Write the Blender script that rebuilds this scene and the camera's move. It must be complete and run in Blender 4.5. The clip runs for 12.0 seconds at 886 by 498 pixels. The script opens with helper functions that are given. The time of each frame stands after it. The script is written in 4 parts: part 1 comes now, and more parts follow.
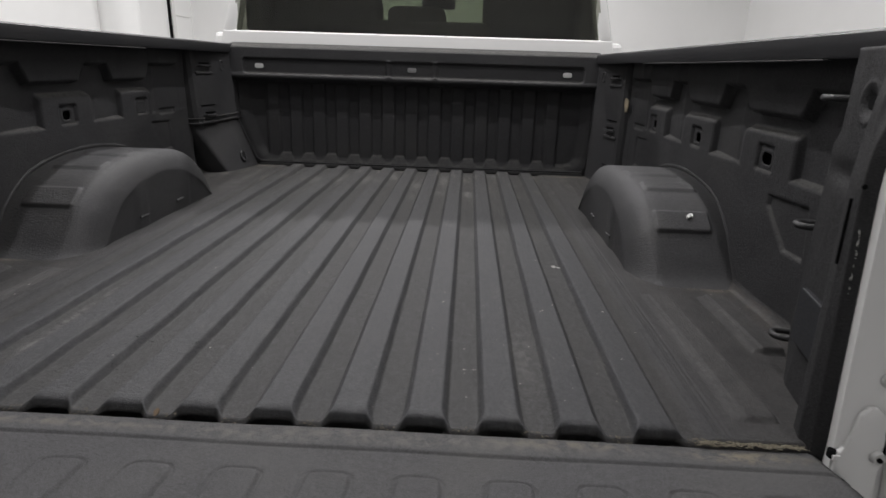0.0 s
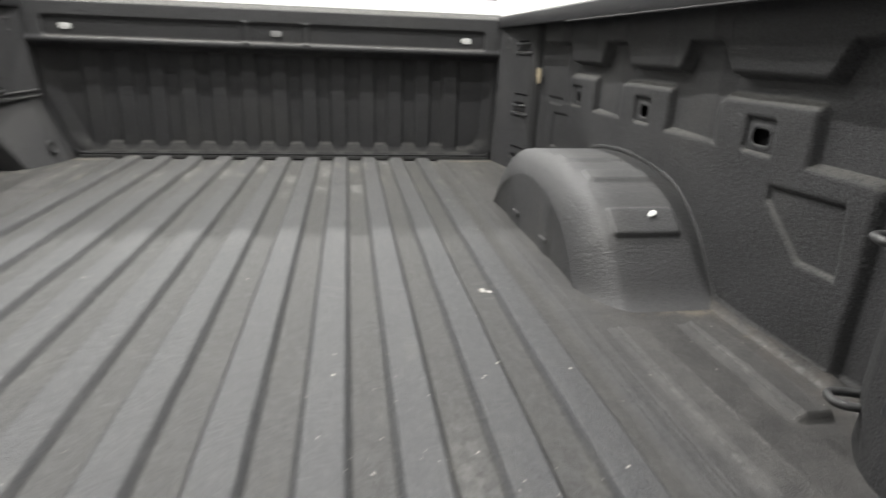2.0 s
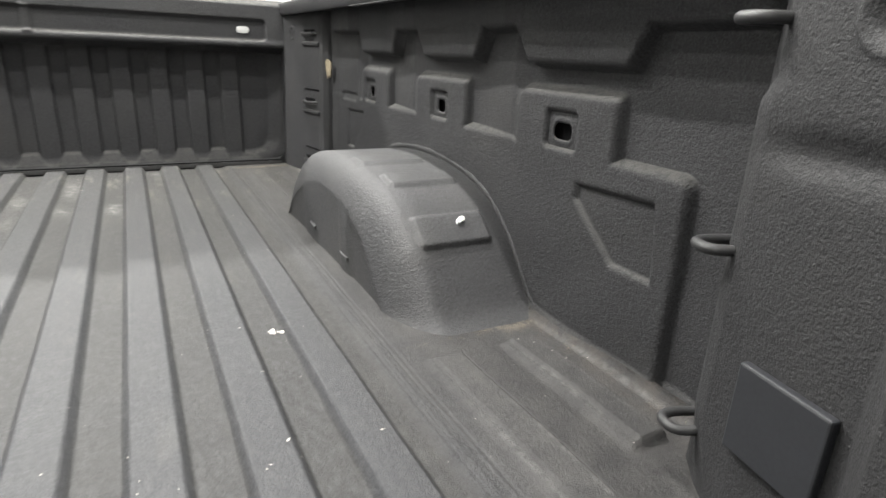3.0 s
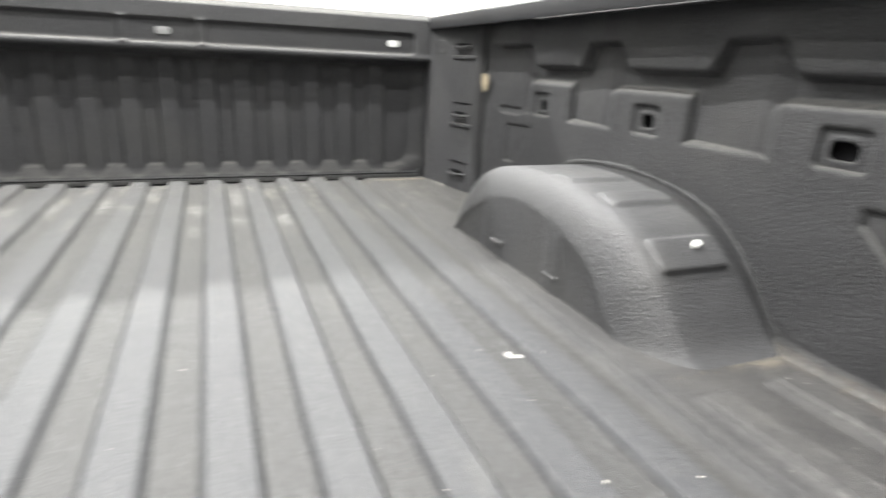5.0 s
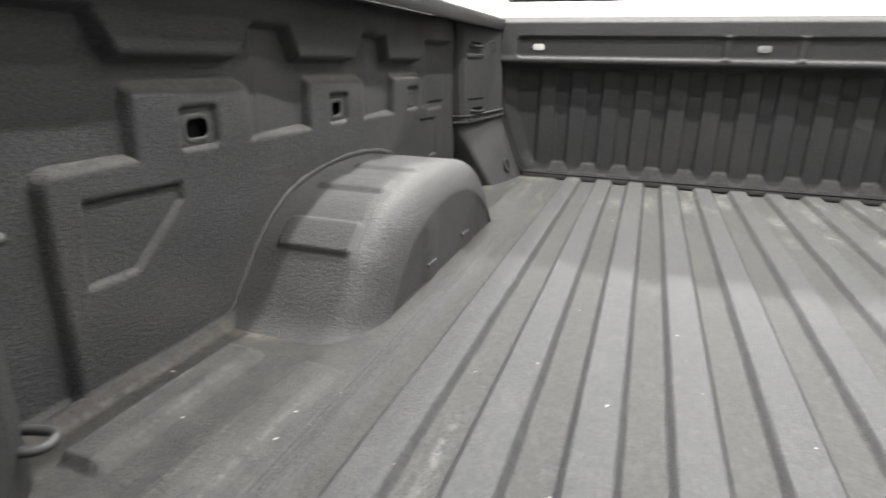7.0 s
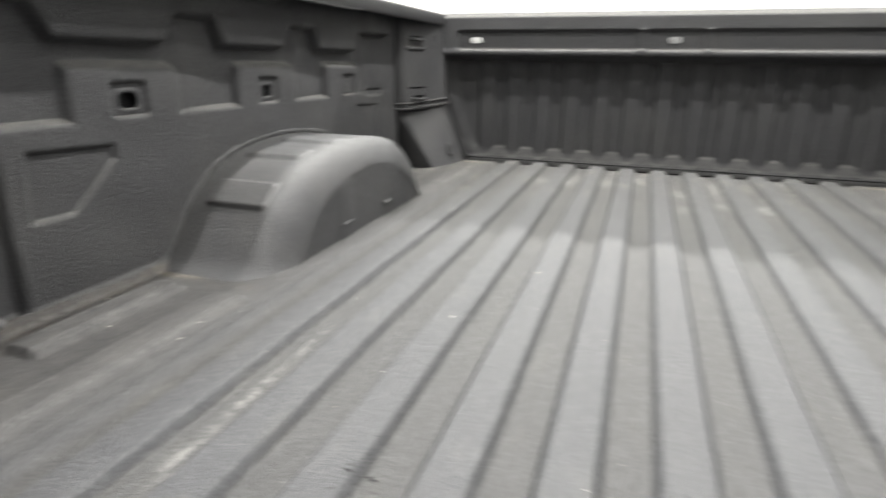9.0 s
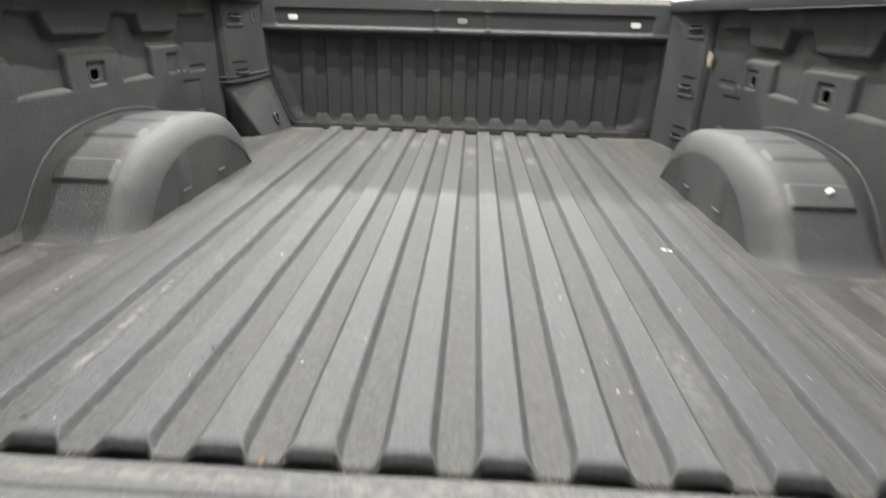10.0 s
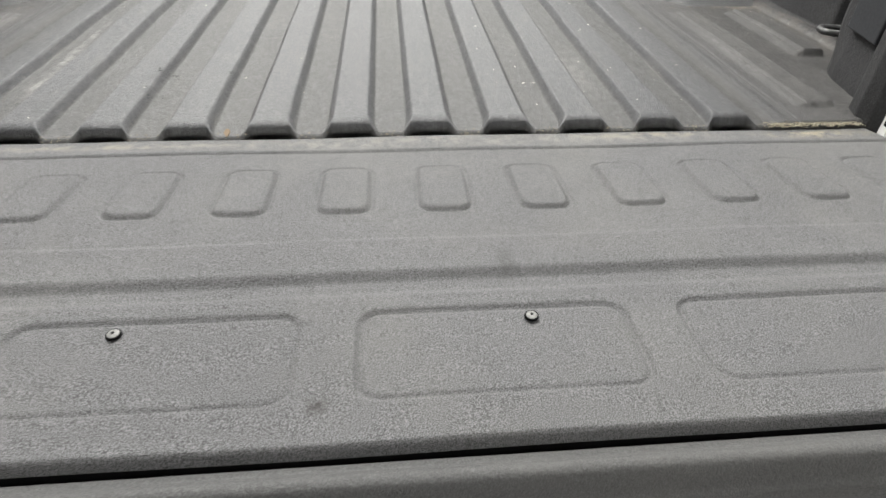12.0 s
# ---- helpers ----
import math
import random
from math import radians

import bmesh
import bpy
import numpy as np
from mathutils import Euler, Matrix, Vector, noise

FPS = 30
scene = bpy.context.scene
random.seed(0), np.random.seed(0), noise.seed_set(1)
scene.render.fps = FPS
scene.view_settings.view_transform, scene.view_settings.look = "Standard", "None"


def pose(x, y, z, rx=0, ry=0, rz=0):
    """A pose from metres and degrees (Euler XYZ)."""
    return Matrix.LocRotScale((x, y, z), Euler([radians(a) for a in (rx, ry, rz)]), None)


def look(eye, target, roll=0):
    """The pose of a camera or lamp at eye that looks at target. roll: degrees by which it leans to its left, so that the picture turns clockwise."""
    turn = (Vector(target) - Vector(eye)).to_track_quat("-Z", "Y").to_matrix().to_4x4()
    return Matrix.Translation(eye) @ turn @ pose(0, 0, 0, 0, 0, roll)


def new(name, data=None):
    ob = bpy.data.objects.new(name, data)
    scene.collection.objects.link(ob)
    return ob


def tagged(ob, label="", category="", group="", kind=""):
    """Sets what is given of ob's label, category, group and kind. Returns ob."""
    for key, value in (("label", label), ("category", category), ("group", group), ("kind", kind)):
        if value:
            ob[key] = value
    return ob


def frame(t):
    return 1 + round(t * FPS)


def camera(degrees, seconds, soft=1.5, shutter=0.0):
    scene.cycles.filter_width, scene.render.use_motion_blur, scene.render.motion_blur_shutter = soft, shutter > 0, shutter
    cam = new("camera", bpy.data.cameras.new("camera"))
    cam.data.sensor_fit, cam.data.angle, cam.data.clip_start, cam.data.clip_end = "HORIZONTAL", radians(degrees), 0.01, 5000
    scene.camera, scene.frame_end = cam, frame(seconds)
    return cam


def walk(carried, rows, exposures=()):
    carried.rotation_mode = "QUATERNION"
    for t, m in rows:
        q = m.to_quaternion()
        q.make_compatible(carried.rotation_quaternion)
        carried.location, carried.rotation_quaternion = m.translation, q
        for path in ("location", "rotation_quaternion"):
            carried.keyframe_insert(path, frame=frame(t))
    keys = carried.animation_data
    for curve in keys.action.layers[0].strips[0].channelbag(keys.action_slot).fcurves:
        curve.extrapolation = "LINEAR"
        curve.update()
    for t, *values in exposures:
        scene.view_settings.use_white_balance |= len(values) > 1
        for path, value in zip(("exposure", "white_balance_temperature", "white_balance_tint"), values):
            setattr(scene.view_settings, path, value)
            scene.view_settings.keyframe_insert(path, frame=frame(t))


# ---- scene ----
cam = camera(75.5, 12.0, shutter=0.5)
PATH = [
    (0, (0.249, -0.657, 0.45), (0.182, 1.247, -0.159), 1.8),
    (0.5, (0.285, -0.662, 0.436), (0.228, 1.24, -0.178), 1.9),
    (1, (0.266, -0.581, 0.426), (0.237, 1.321, -0.193), 1.9),
    (1.5, (0.199, -0.423, 0.415), (0.28, 1.472, -0.221), 2.0),
    (2, (0.242, -0.248, 0.399), (0.558, 1.614, -0.261), 2.1),
    (2.5, (0.317, -0.135, 0.388), (0.995, 1.629, -0.269), 2.0),
    (2.7, (0.33, -0.117, 0.385), (1.126, 1.596, -0.271), 2.2),
    (4.3, (0.332, 0.016, 0.393), (1.358, 1.613, -0.238), 3.1),
    (4.5, (0.28, 0.036, 0.387), (1.281, 1.653, -0.232), 3.1),
    (5, (0.111, 0.054, 0.371), (0.829, 1.817, -0.241), 2.7),
    (5.5, (-0.065, 0.02, 0.394), (0.183, 1.896, -0.253), 1.9),
    (6, (-0.156, -0.005, 0.381), (-0.285, 1.888, -0.252), 1.6),
    (6.5, (-0.258, -0.034, 0.38), (-0.657, 1.824, -0.244), 1.3),
    (7, (-0.301, -0.072, 0.38), (-0.92, 1.724, -0.246), 1.1),
    (7.2, (-0.314, -0.089, 0.372), (-0.989, 1.686, -0.256), 1.1),
    (8.8, (-0.145, -0.174, 0.348), (-0.896, 1.571, -0.278), 0.8),
    (9, (-0.077, -0.188, 0.353), (-0.682, 1.614, -0.269), 0.7),
    (9.5, (0.029, -0.295, 0.412), (-0.226, 1.592, -0.2), 1.2),
    (10, (0.054, -0.476, 0.433), (-0.028, 1.378, -0.312), 1.5),
    (10.5, (0.035, -0.65, 0.406), (0.081, 1.124, -0.517), 1.5),
    (11, (0.041, -0.73, 0.35), (0.167, 0.927, -0.762), 1.4),
    (11.5, (0.041, -0.714, 0.347), (0.197, 0.863, -0.874), 1.6),
    (12, (0.053, -0.686, 0.33), (0.218, 0.88, -0.902), 1.7),
]
EXPOSURES = [(0.0, 0.22, 6350, 15), (0.5, 0.77, 6270, 15), (1.0, 1.08, 6400, 12), (1.5, 1.46, 6500, 10), (2.0, 1.68, 6500, 10), (2.7, 1.93, 6500, 10), (4.5, 2.63, 6500, 10), (5.5, 2.53, 6350, 10), (7.0, 2.16, 6500, 10), (9.0, 2.29, 6500, 10), (10.5, 2.16, 6500, 10), (12.0, 2.03, 6500, 10)]
walk(cam, [(t, look(eye, target, roll)) for t, eye, target, roll in PATH], EXPOSURES)


# ---- world, lamps ----
world = bpy.data.worlds.new("world")
scene.world = world
world.use_nodes = True
world.node_tree.nodes["Background"].inputs[0].default_value = (0.9, 0.95, 1.0, 1)
world.node_tree.nodes["Background"].inputs[1].default_value = 0.05

CEIL = 2.65      # ceiling above the bed floor
GROUND = -0.93   # workshop floor below the bed floor
ROOM = (-3.3, 3.6, -4.5, 7.0)   # x0, x1, y0, y1
# compact lamps under the ceiling, in rows across the bed: y and watts of each row, x and share of each lamp
AHEAD = ((-1.90, 0.15), (-1.20, 0.27), (-0.62, 0.48), (0.45, 0.43), (1.15, 0.18), (1.90, 0.10))
BESIDE = ((-1.90, 0.19), (-1.20, 0.30), (-0.62, 0.48), (0.45, 0.46), (1.15, 0.15), (2.40, 0.15))
ABOVE = ((-1.90, 0.11), (-1.20, 0.18), (-0.62, 0.38), (0.45, 0.41), (1.15, 0.12), (2.40, 0.36))
BEHIND = ((-1.90, 0.07), (-1.20, 0.12), (-0.62, 0.33), (0.45, 0.45), (1.15, 0.16), (1.85, 0.08))
# rows at 5.60 and -2.6 are added fill for the walls and jambs
ROWS = ((5.60, 30, AHEAD), (3.30, 42, AHEAD), (1.75, 41, BESIDE), (0.85, 21, ABOVE), (0.0, 14, BEHIND), (-2.6, 14.5, BEHIND))
LAMPS = [(x, y, 0.06, 0.06, row * share) for y, row, spread in ROWS for x, share in spread]



# ---- materials ----
def nodes_of(name):
    m = bpy.data.materials.new(name)
    m.use_nodes = True
    return m, m.node_tree.nodes, m.node_tree.links, m.node_tree.nodes["Principled BSDF"]


def noise_node(n, l, co, scale, detail=3.0, rough=0.6):
    t = n.new("ShaderNodeTexNoise")
    t.inputs["Scale"].default_value, t.inputs["Detail"].default_value = scale, detail
    t.inputs["Roughness"].default_value = rough
    l.new(co, t.inputs["Vector"])
    return t.outputs["Fac"]


def ramp(n, l, fac, a, b, lo=0.0, hi=1.0):
    r = n.new("ShaderNodeMapRange")
    r.inputs[1].default_value, r.inputs[2].default_value = a, b
    r.inputs[3].default_value, r.inputs[4].default_value = lo, hi
    l.new(fac, r.inputs[0])
    return r.outputs[0]


def mix(n, l, fac, a, b):
    m = n.new("ShaderNodeMix")
    m.data_type = "RGBA"
    for k, v in ((0, fac), (6, a), (7, b)):
        if isinstance(v, (tuple, float, int)):
            m.inputs[k].default_value = v if not isinstance(v, tuple) else (*v, 1)
        else:
            l.new(v, m.inputs[k])
    return m.outputs[2]


# dried dust on the bed floor: place, half sizes, strength
STAINS = [(-0.462, 0.17, 0.014, 0.06, 0.55), (-0.466, 0.29, 0.010, 0.09, 0.5), (-0.466, 0.42, 0.007, 0.06, 0.5), (-0.06, 1.79, 0.022, 0.07, 0.6), (0.054, 1.60, 0.020, 0.07, 0.75), (0.162, 1.73, 0.022, 0.14, 0.75), (0.157, 1.475, 0.022, 0.05, 0.8), (0.056, 1.41, 0.018, 0.05, 0.45),
          (0.262, 1.475, 0.022, 0.06, 0.9), (0.38, 1.885, 0.03, 0.03, 0.7), (-0.270, 1.69, 0.022, 0.09, 0.6), (-0.366, 1.67, 0.022, 0.08, 0.6), (-0.160, 1.705, 0.022, 0.10, 0.65), (0.36, 0.20, 0.03, 0.12, 0.22)]
# pale lines along the edges of the pressed strips beside the ribs and the wall foot
PALE_EDGES = [(side * x, y, 0.0045, long, 0.40, (0.120, 0.117, 0.113)) for side in (1, -1) for x, y, long in ((0.646, 0.28, 0.21), (0.851, 0.38, 0.17), (0.690, 0.27, 0.19), (0.768, 0.38, 0.11), (0.806, 0.38, 0.10), (0.634, 1.66, 0.16), (0.676, 1.66, 0.16))]
STAINS = PALE_EDGES + [(*row, (0.168, 0.164, 0.157)) for row in STAINS] + [(0.70, 1.900, 0.13, 0.016, 0.8, (0.20, 0.165, 0.115)), (-0.66, 1.900, 0.07, 0.016, 0.8, (0.19, 0.165, 0.125)), (0.81, 0.555, 0.06, 0.018, 0.6, (0.16, 0.14, 0.11)), (-0.81, 0.555, 0.06, 0.018, 0.6, (0.16, 0.14, 0.11))]
GATE_STAINS = [(0.10, -0.030, 0.50, 0.020, 0.55, (0.165, 0.158, 0.145)), (0.62, -0.030, 0.09, 0.018, 0.7, (0.20, 0.175, 0.13)), (0.40, -0.022, 0.10, 0.010, 0.5, (0.19, 0.17, 0.135)), (-0.004, -0.446, 0.009, 0.009, 1.0, (0.035, 0.033, 0.032)), (-0.30, -0.03, 0.20, 0.010, 0.4, (0.18, 0.165, 0.135)), (0.15, -0.30, 0.012, 0.03, 0.5, (0.05, 0.05, 0.05))]


def grainy(name, base, light, dust, ledge=None, grain=420.0, pebble=190.0, bump=0.5, depth=0.0012, rough=(0.5, 0.7), dusty=0.5, spec=0.5, ridge=None, crisp=0.0, stains=()):
    """Sprayed liner or textured plastic: pebbled relief, mottled grey, dust in patches."""
    m, n, l, p = nodes_of(name)
    co = n.new("ShaderNodeTexCoord").outputs["Object"]
    fine, mid = noise_node(n, l, co, grain, 2.0), noise_node(n, l, co, pebble, 3.0)
    big, blot = noise_node(n, l, co, 5.0, 5.0), noise_node(n, l, co, 1.7, 4.0)
    c = mix(n, l, ramp(n, l, fine, 0.35 + crisp * 0.8, 0.7 - crisp), base, light)
    c = mix(n, l, ramp(n, l, big, 0.46, 0.72, 0.0, dusty), c, dust)
    c = mix(n, l, ramp(n, l, blot, 0.5, 0.75, 0.0, dusty * 0.6), c, light)
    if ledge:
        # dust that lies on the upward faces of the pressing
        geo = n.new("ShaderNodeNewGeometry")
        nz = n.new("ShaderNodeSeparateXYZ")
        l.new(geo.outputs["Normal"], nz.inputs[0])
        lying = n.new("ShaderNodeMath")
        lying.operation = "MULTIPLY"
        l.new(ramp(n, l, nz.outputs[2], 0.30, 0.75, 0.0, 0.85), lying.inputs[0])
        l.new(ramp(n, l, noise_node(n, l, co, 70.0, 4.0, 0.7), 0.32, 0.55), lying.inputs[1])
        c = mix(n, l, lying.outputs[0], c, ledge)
    if ridge:
        # worn crowns and dusty valleys, by height of the pressing
        sep = n.new("ShaderNodeSeparateXYZ")
        l.new(co, sep.inputs[0])
        up = ramp(n, l, sep.outputs[2], -0.0125, -0.007)
        tint = mix(n, l, up, ridge[0], ridge[1])
        c = mix(n, l, 0.58, c, tint)
        # scuffed mottling of the crowns; brownish film along the bed's sides, its darkness partly painted shade
        m3 = n.new("ShaderNodeMapping")
        m3.inputs["Scale"].default_value = (110, 45, 1)
        l.new(co, m3.inputs[0])
        mott = ramp(n, l, noise_node(n, l, m3.outputs[0], 1.0, 6.0, 0.72), 0.46, 0.70, 0.0, 0.55)
        c = mix(n, l, mott, c, ridge[2])
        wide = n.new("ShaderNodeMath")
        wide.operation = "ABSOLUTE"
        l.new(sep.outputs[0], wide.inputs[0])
        # sheen: crowns are worn smoother than valleys; it is also cut towards the bed's sides to darken them
        sheen = n.new("ShaderNodeMath")
        sheen.operation = "MULTIPLY"
        l.new(ramp(n, l, sep.outputs[2], -0.011, -0.003, spec * 0.76, spec), sheen.inputs[0])
        l.new(ramp(n, l, wide.outputs[0], 0.20, 0.60, 1.05, 0.6), sheen.inputs[1])
        l.new(sheen.outputs[0], p.inputs["Specular IOR Level"])
        shaded_film = ramp(n, l, wide.outputs[0], 0.50, 0.66, 0.0, 0.75)
        c = mix(n, l, shaded_film, c, mix(n, l, ramp(n, l, noise_node(n, l, co, 26.0, 6.0, 0.7), 0.35, 0.65), (0.0170, 0.0161, 0.0156), (0.0405, 0.0385, 0.0367)))
        edge = ramp(n, l, wide.outputs[0], 0.80, 0.852, 0.0, 0.5)
        rust = n.new("ShaderNodeMath")
        rust.operation = "MULTIPLY"
        l.new(edge, rust.inputs[0])
        l.new(ramp(n, l, noise_node(n, l, co, 38.0, 5.0, 0.7), 0.40, 0.62), rust.inputs[1])
        c = mix(n, l, rust.outputs[0], c, (0.052, 0.044, 0.038))
        # dust film towards the bulkhead, paled further to put far light into the colour
        c = mix(n, l, ramp(n, l, sep.outputs[1], 0.85, 1.75, 0.0, 0.40), c, (0.068, 0.066, 0.063))
        # pale scraped dust, in streaks along the bed, most of it near the bulkhead
        m2 = n.new("ShaderNodeMapping")
        m2.inputs["Scale"].default_value = (26, 7, 1)
        l.new(co, m2.inputs[0])
        streak = ramp(n, l, noise_node(n, l, m2.outputs[0], 1.0, 6.0, 0.7), 0.56, 0.70)
        zone = ramp(n, l, sep.outputs[1], 1.35, 1.7, 0.06, 0.55)
        f = n.new("ShaderNodeMath")
        f.operation = "MULTIPLY"
        l.new(streak, f.inputs[0])
        l.new(zone, f.inputs[1])
        c = mix(n, l, f.outputs[0], c, (0.21, 0.20, 0.17))
    if stains:
        speck = ramp(n, l, noise_node(n, l, co, 60.0, 6.0, 0.75), 0.44, 0.58)
        for cx, cy, rx, ry, amount, tone in stains:
            place = n.new("ShaderNodeMapping")
            place.inputs["Location"].default_value = (-cx / rx, -cy / ry, 0)
            place.inputs["Scale"].default_value = (1 / rx, 1 / ry, 0)
            l.new(co, place.inputs[0])
            away = n.new("ShaderNodeVectorMath")
            away.operation = "LENGTH"
            l.new(place.outputs[0], away.inputs[0])
            g = n.new("ShaderNodeMath")
            g.operation = "MULTIPLY"
            l.new(ramp(n, l, away.outputs["Value"], 0.3, 1.2, amount, 0.0), g.inputs[0])
            l.new(speck, g.inputs[1])
            c = mix(n, l, g.outputs[0], c, tone)
    l.new(c, p.inputs["Base Color"])
    l.new(ramp(n, l, mid, 0.3, 0.7, rough[0], rough[1]), p.inputs["Roughness"])
    if not ridge:
        p.inputs["Specular IOR Level"].default_value = spec
    add = n.new("ShaderNodeMath")
    add.operation = "MULTIPLY_ADD"
    l.new(mid, add.inputs[0])
    add.inputs[1].default_value = 1.1
    l.new(fine, add.inputs[2])
    b = n.new("ShaderNodeBump")
    b.inputs["Strength"].default_value, b.inputs["Distance"].default_value = bump, depth
    l.new(add.outputs[0], b.inputs["Height"])
    l.new(b.outputs[0], p.inputs["Normal"])
    return m


def plain(name, colour, rough=0.5, metal=0.0, vary=0.06, scale=6.0, coat=0.0, bump=0.0, spec=0.5):
    m, n, l, p = nodes_of(name)
    co = n.new("ShaderNodeTexCoord").outputs["Object"]
    f = noise_node(n, l, co, scale, 5.0)
    dark = tuple(v * (1 - 2 * vary) for v in colour)
    l.new(mix(n, l, ramp(n, l, f, 0.3, 0.7), dark, colour), p.inputs["Base Color"])
    l.new(ramp(n, l, noise_node(n, l, co, scale * 9, 3.0), 0.3, 0.7, rough * 0.85, min(1, rough * 1.15)), p.inputs["Roughness"])
    p.inputs["Metallic"].default_value = metal
    p.inputs["Coat Weight"].default_value = coat
    p.inputs["Specular IOR Level"].default_value = spec
    if bump:
        b = n.new("ShaderNodeBump")
        b.inputs["Strength"].default_value, b.inputs["Distance"].default_value = bump, 0.002
        l.new(noise_node(n, l, co, scale * 25, 4.0), b.inputs["Height"])
        l.new(b.outputs[0], p.inputs["Normal"])
    return m


def glass(name, tint):
    m, n, l, p = nodes_of(name)
    n.remove(p)
    t, g, f, s = (n.new("ShaderNodeBsdfTransparent"), n.new("ShaderNodeBsdfGlossy"), n.new("ShaderNodeFresnel"), n.new("ShaderNodeMixShader"))
    t.inputs[0].default_value, g.inputs["Roughness"].default_value, f.inputs[0].default_value = (*tint, 1), 0.02, 1.62
    l.new(f.outputs[0], s.inputs[0]); l.new(t.outputs[0], s.inputs[1]); l.new(g.outputs[0], s.inputs[2])
    l.new(s.outputs[0], n["Material Output"].inputs[0])
    return m


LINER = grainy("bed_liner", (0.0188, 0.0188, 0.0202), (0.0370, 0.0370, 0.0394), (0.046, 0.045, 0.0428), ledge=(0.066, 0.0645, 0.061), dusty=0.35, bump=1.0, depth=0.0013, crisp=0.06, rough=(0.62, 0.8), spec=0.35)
# the bed liner in a darker tone: the posts' shade put into the colour
POSTM = grainy("shaded_post_liner", (0.0115, 0.0115, 0.0123), (0.0245, 0.0245, 0.0262), (0.029, 0.028, 0.027), dusty=0.3, bump=0.9, depth=0.001, crisp=0.03, rough=(0.6, 0.78), spec=0.35)
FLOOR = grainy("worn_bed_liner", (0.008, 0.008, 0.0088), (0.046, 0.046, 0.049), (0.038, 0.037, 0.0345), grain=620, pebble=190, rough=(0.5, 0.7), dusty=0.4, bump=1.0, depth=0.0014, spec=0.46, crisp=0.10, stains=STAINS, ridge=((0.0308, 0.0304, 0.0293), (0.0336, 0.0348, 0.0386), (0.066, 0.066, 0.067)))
HOUSE = grainy("dusty_housing_liner", (0.0228, 0.0228, 0.0242), (0.0438, 0.0438, 0.0463), (0.052, 0.0508, 0.048), dusty=0.45, bump=1.0, depth=0.0014, crisp=0.07, rough=(0.55, 0.72), spec=0.45)
GATE = grainy("tailgate_liner", (0.0365, 0.0365, 0.0378), (0.139, 0.139, 0.1425), (0.118, 0.116, 0.110), grain=1300, pebble=420, bump=1.0, depth=0.0010, dusty=0.3, rough=(0.8, 0.95), spec=0.06, crisp=0.075, stains=GATE_STAINS)
PLASTIC = grainy("black_plastic", (0.022, 0.022, 0.024), (0.034, 0.034, 0.037), (0.045, 0.043, 0.040), grain=900, pebble=500, bump=0.25, depth=0.0004, rough=(0.4, 0.55), dusty=0.3)
PLATE = plain("smooth_blue_black_plastic", (0.016, 0.017, 0.020), 0.5, 0, 0.1, 30)
TRIM = grainy("grey_black_trim", (0.030, 0.030, 0.0305), (0.056, 0.056, 0.056), (0.062, 0.0605, 0.057), grain=800, pebble=330, bump=0.8, depth=0.0009, rough=(0.6, 0.78), dusty=0.3, spec=0.3, crisp=0.04)
PAINT = plain("white_paint", (0.80, 0.80, 0.79), 0.22, 0, 0.015, 2.0, coat=0.6)
BLACK = plain("matt_black", (0.004, 0.004, 0.0045), 0.9, spec=0.1)
STEEL = plain("bare_steel", (0.55, 0.54, 0.52), 0.38, 1.0, 0.1, 40)
RIVET = plain("dull_aluminium", (0.15, 0.15, 0.145), 0.6, 0.5, 0.25, 300)
HOOK = plain("black_coated_steel", (0.024, 0.024, 0.025), 0.5, 0.0, 0.15, 60, bump=0.3)
PLUGM = plain("pale_grey_plastic", (0.62, 0.62, 0.61), 0.45)
GREYPLUG = plain("mid_grey_plastic", (0.22, 0.22, 0.22), 0.5)
GLASS = glass("tinted_glass", (0.37, 0.38, 0.33))
CLEAR = glass("windscreen_glass", (0.72, 0.86, 0.74))
CLOTH = plain("charcoal_upholstery", (0.060, 0.060, 0.058), 0.85, 0, 0.2, 30, bump=0.4)
WALLM = plain("white_wall_paint", (0.84, 0.84, 0.83), 0.7, 0, 0.02, 1.3, bump=0.15)
CONCRETE = plain("pale_sealed_concrete", (0.40, 0.40, 0.395), 0.4, 0, 0.08, 2.5)
SLAB = plain("grey_ceiling", (0.15, 0.15, 0.15), 0.8, 0, 0.1, 1.5)
TIN = plain("white_sheet_steel", (0.74, 0.74, 0.72), 0.45, 0, 0.02, 3)
RUBBER = plain("rubber", (0.02, 0.02, 0.02), 0.75, 0, 0.15, 30)
RED = plain("red_lamp_lens", (0.20, 0.006, 0.010), 0.12, 0, 0.05, 8, coat=1.0)
SCUFF = plain("worn_white_scuff", (0.50, 0.49, 0.47), 0.8, 0, 0.25, 300)
TAN = plain("dry_tan_dirt", (0.17, 0.148, 0.108), 0.95, 0, 0.3, 200)
CHALK = plain("bright_white_scrape", (0.85, 0.85, 0.83), 0.6, 0, 0.1, 300)
PAPER = plain("old_tan_paper", (0.30, 0.25, 0.17), 0.9, 0, 0.25, 120)
STRAW = plain("dry_straw", (0.28, 0.255, 0.19), 0.9, 0, 0.25, 300)
PALE = plain("pale_grit", (0.55, 0.53, 0.48), 0.9, 0, 0.2, 200)


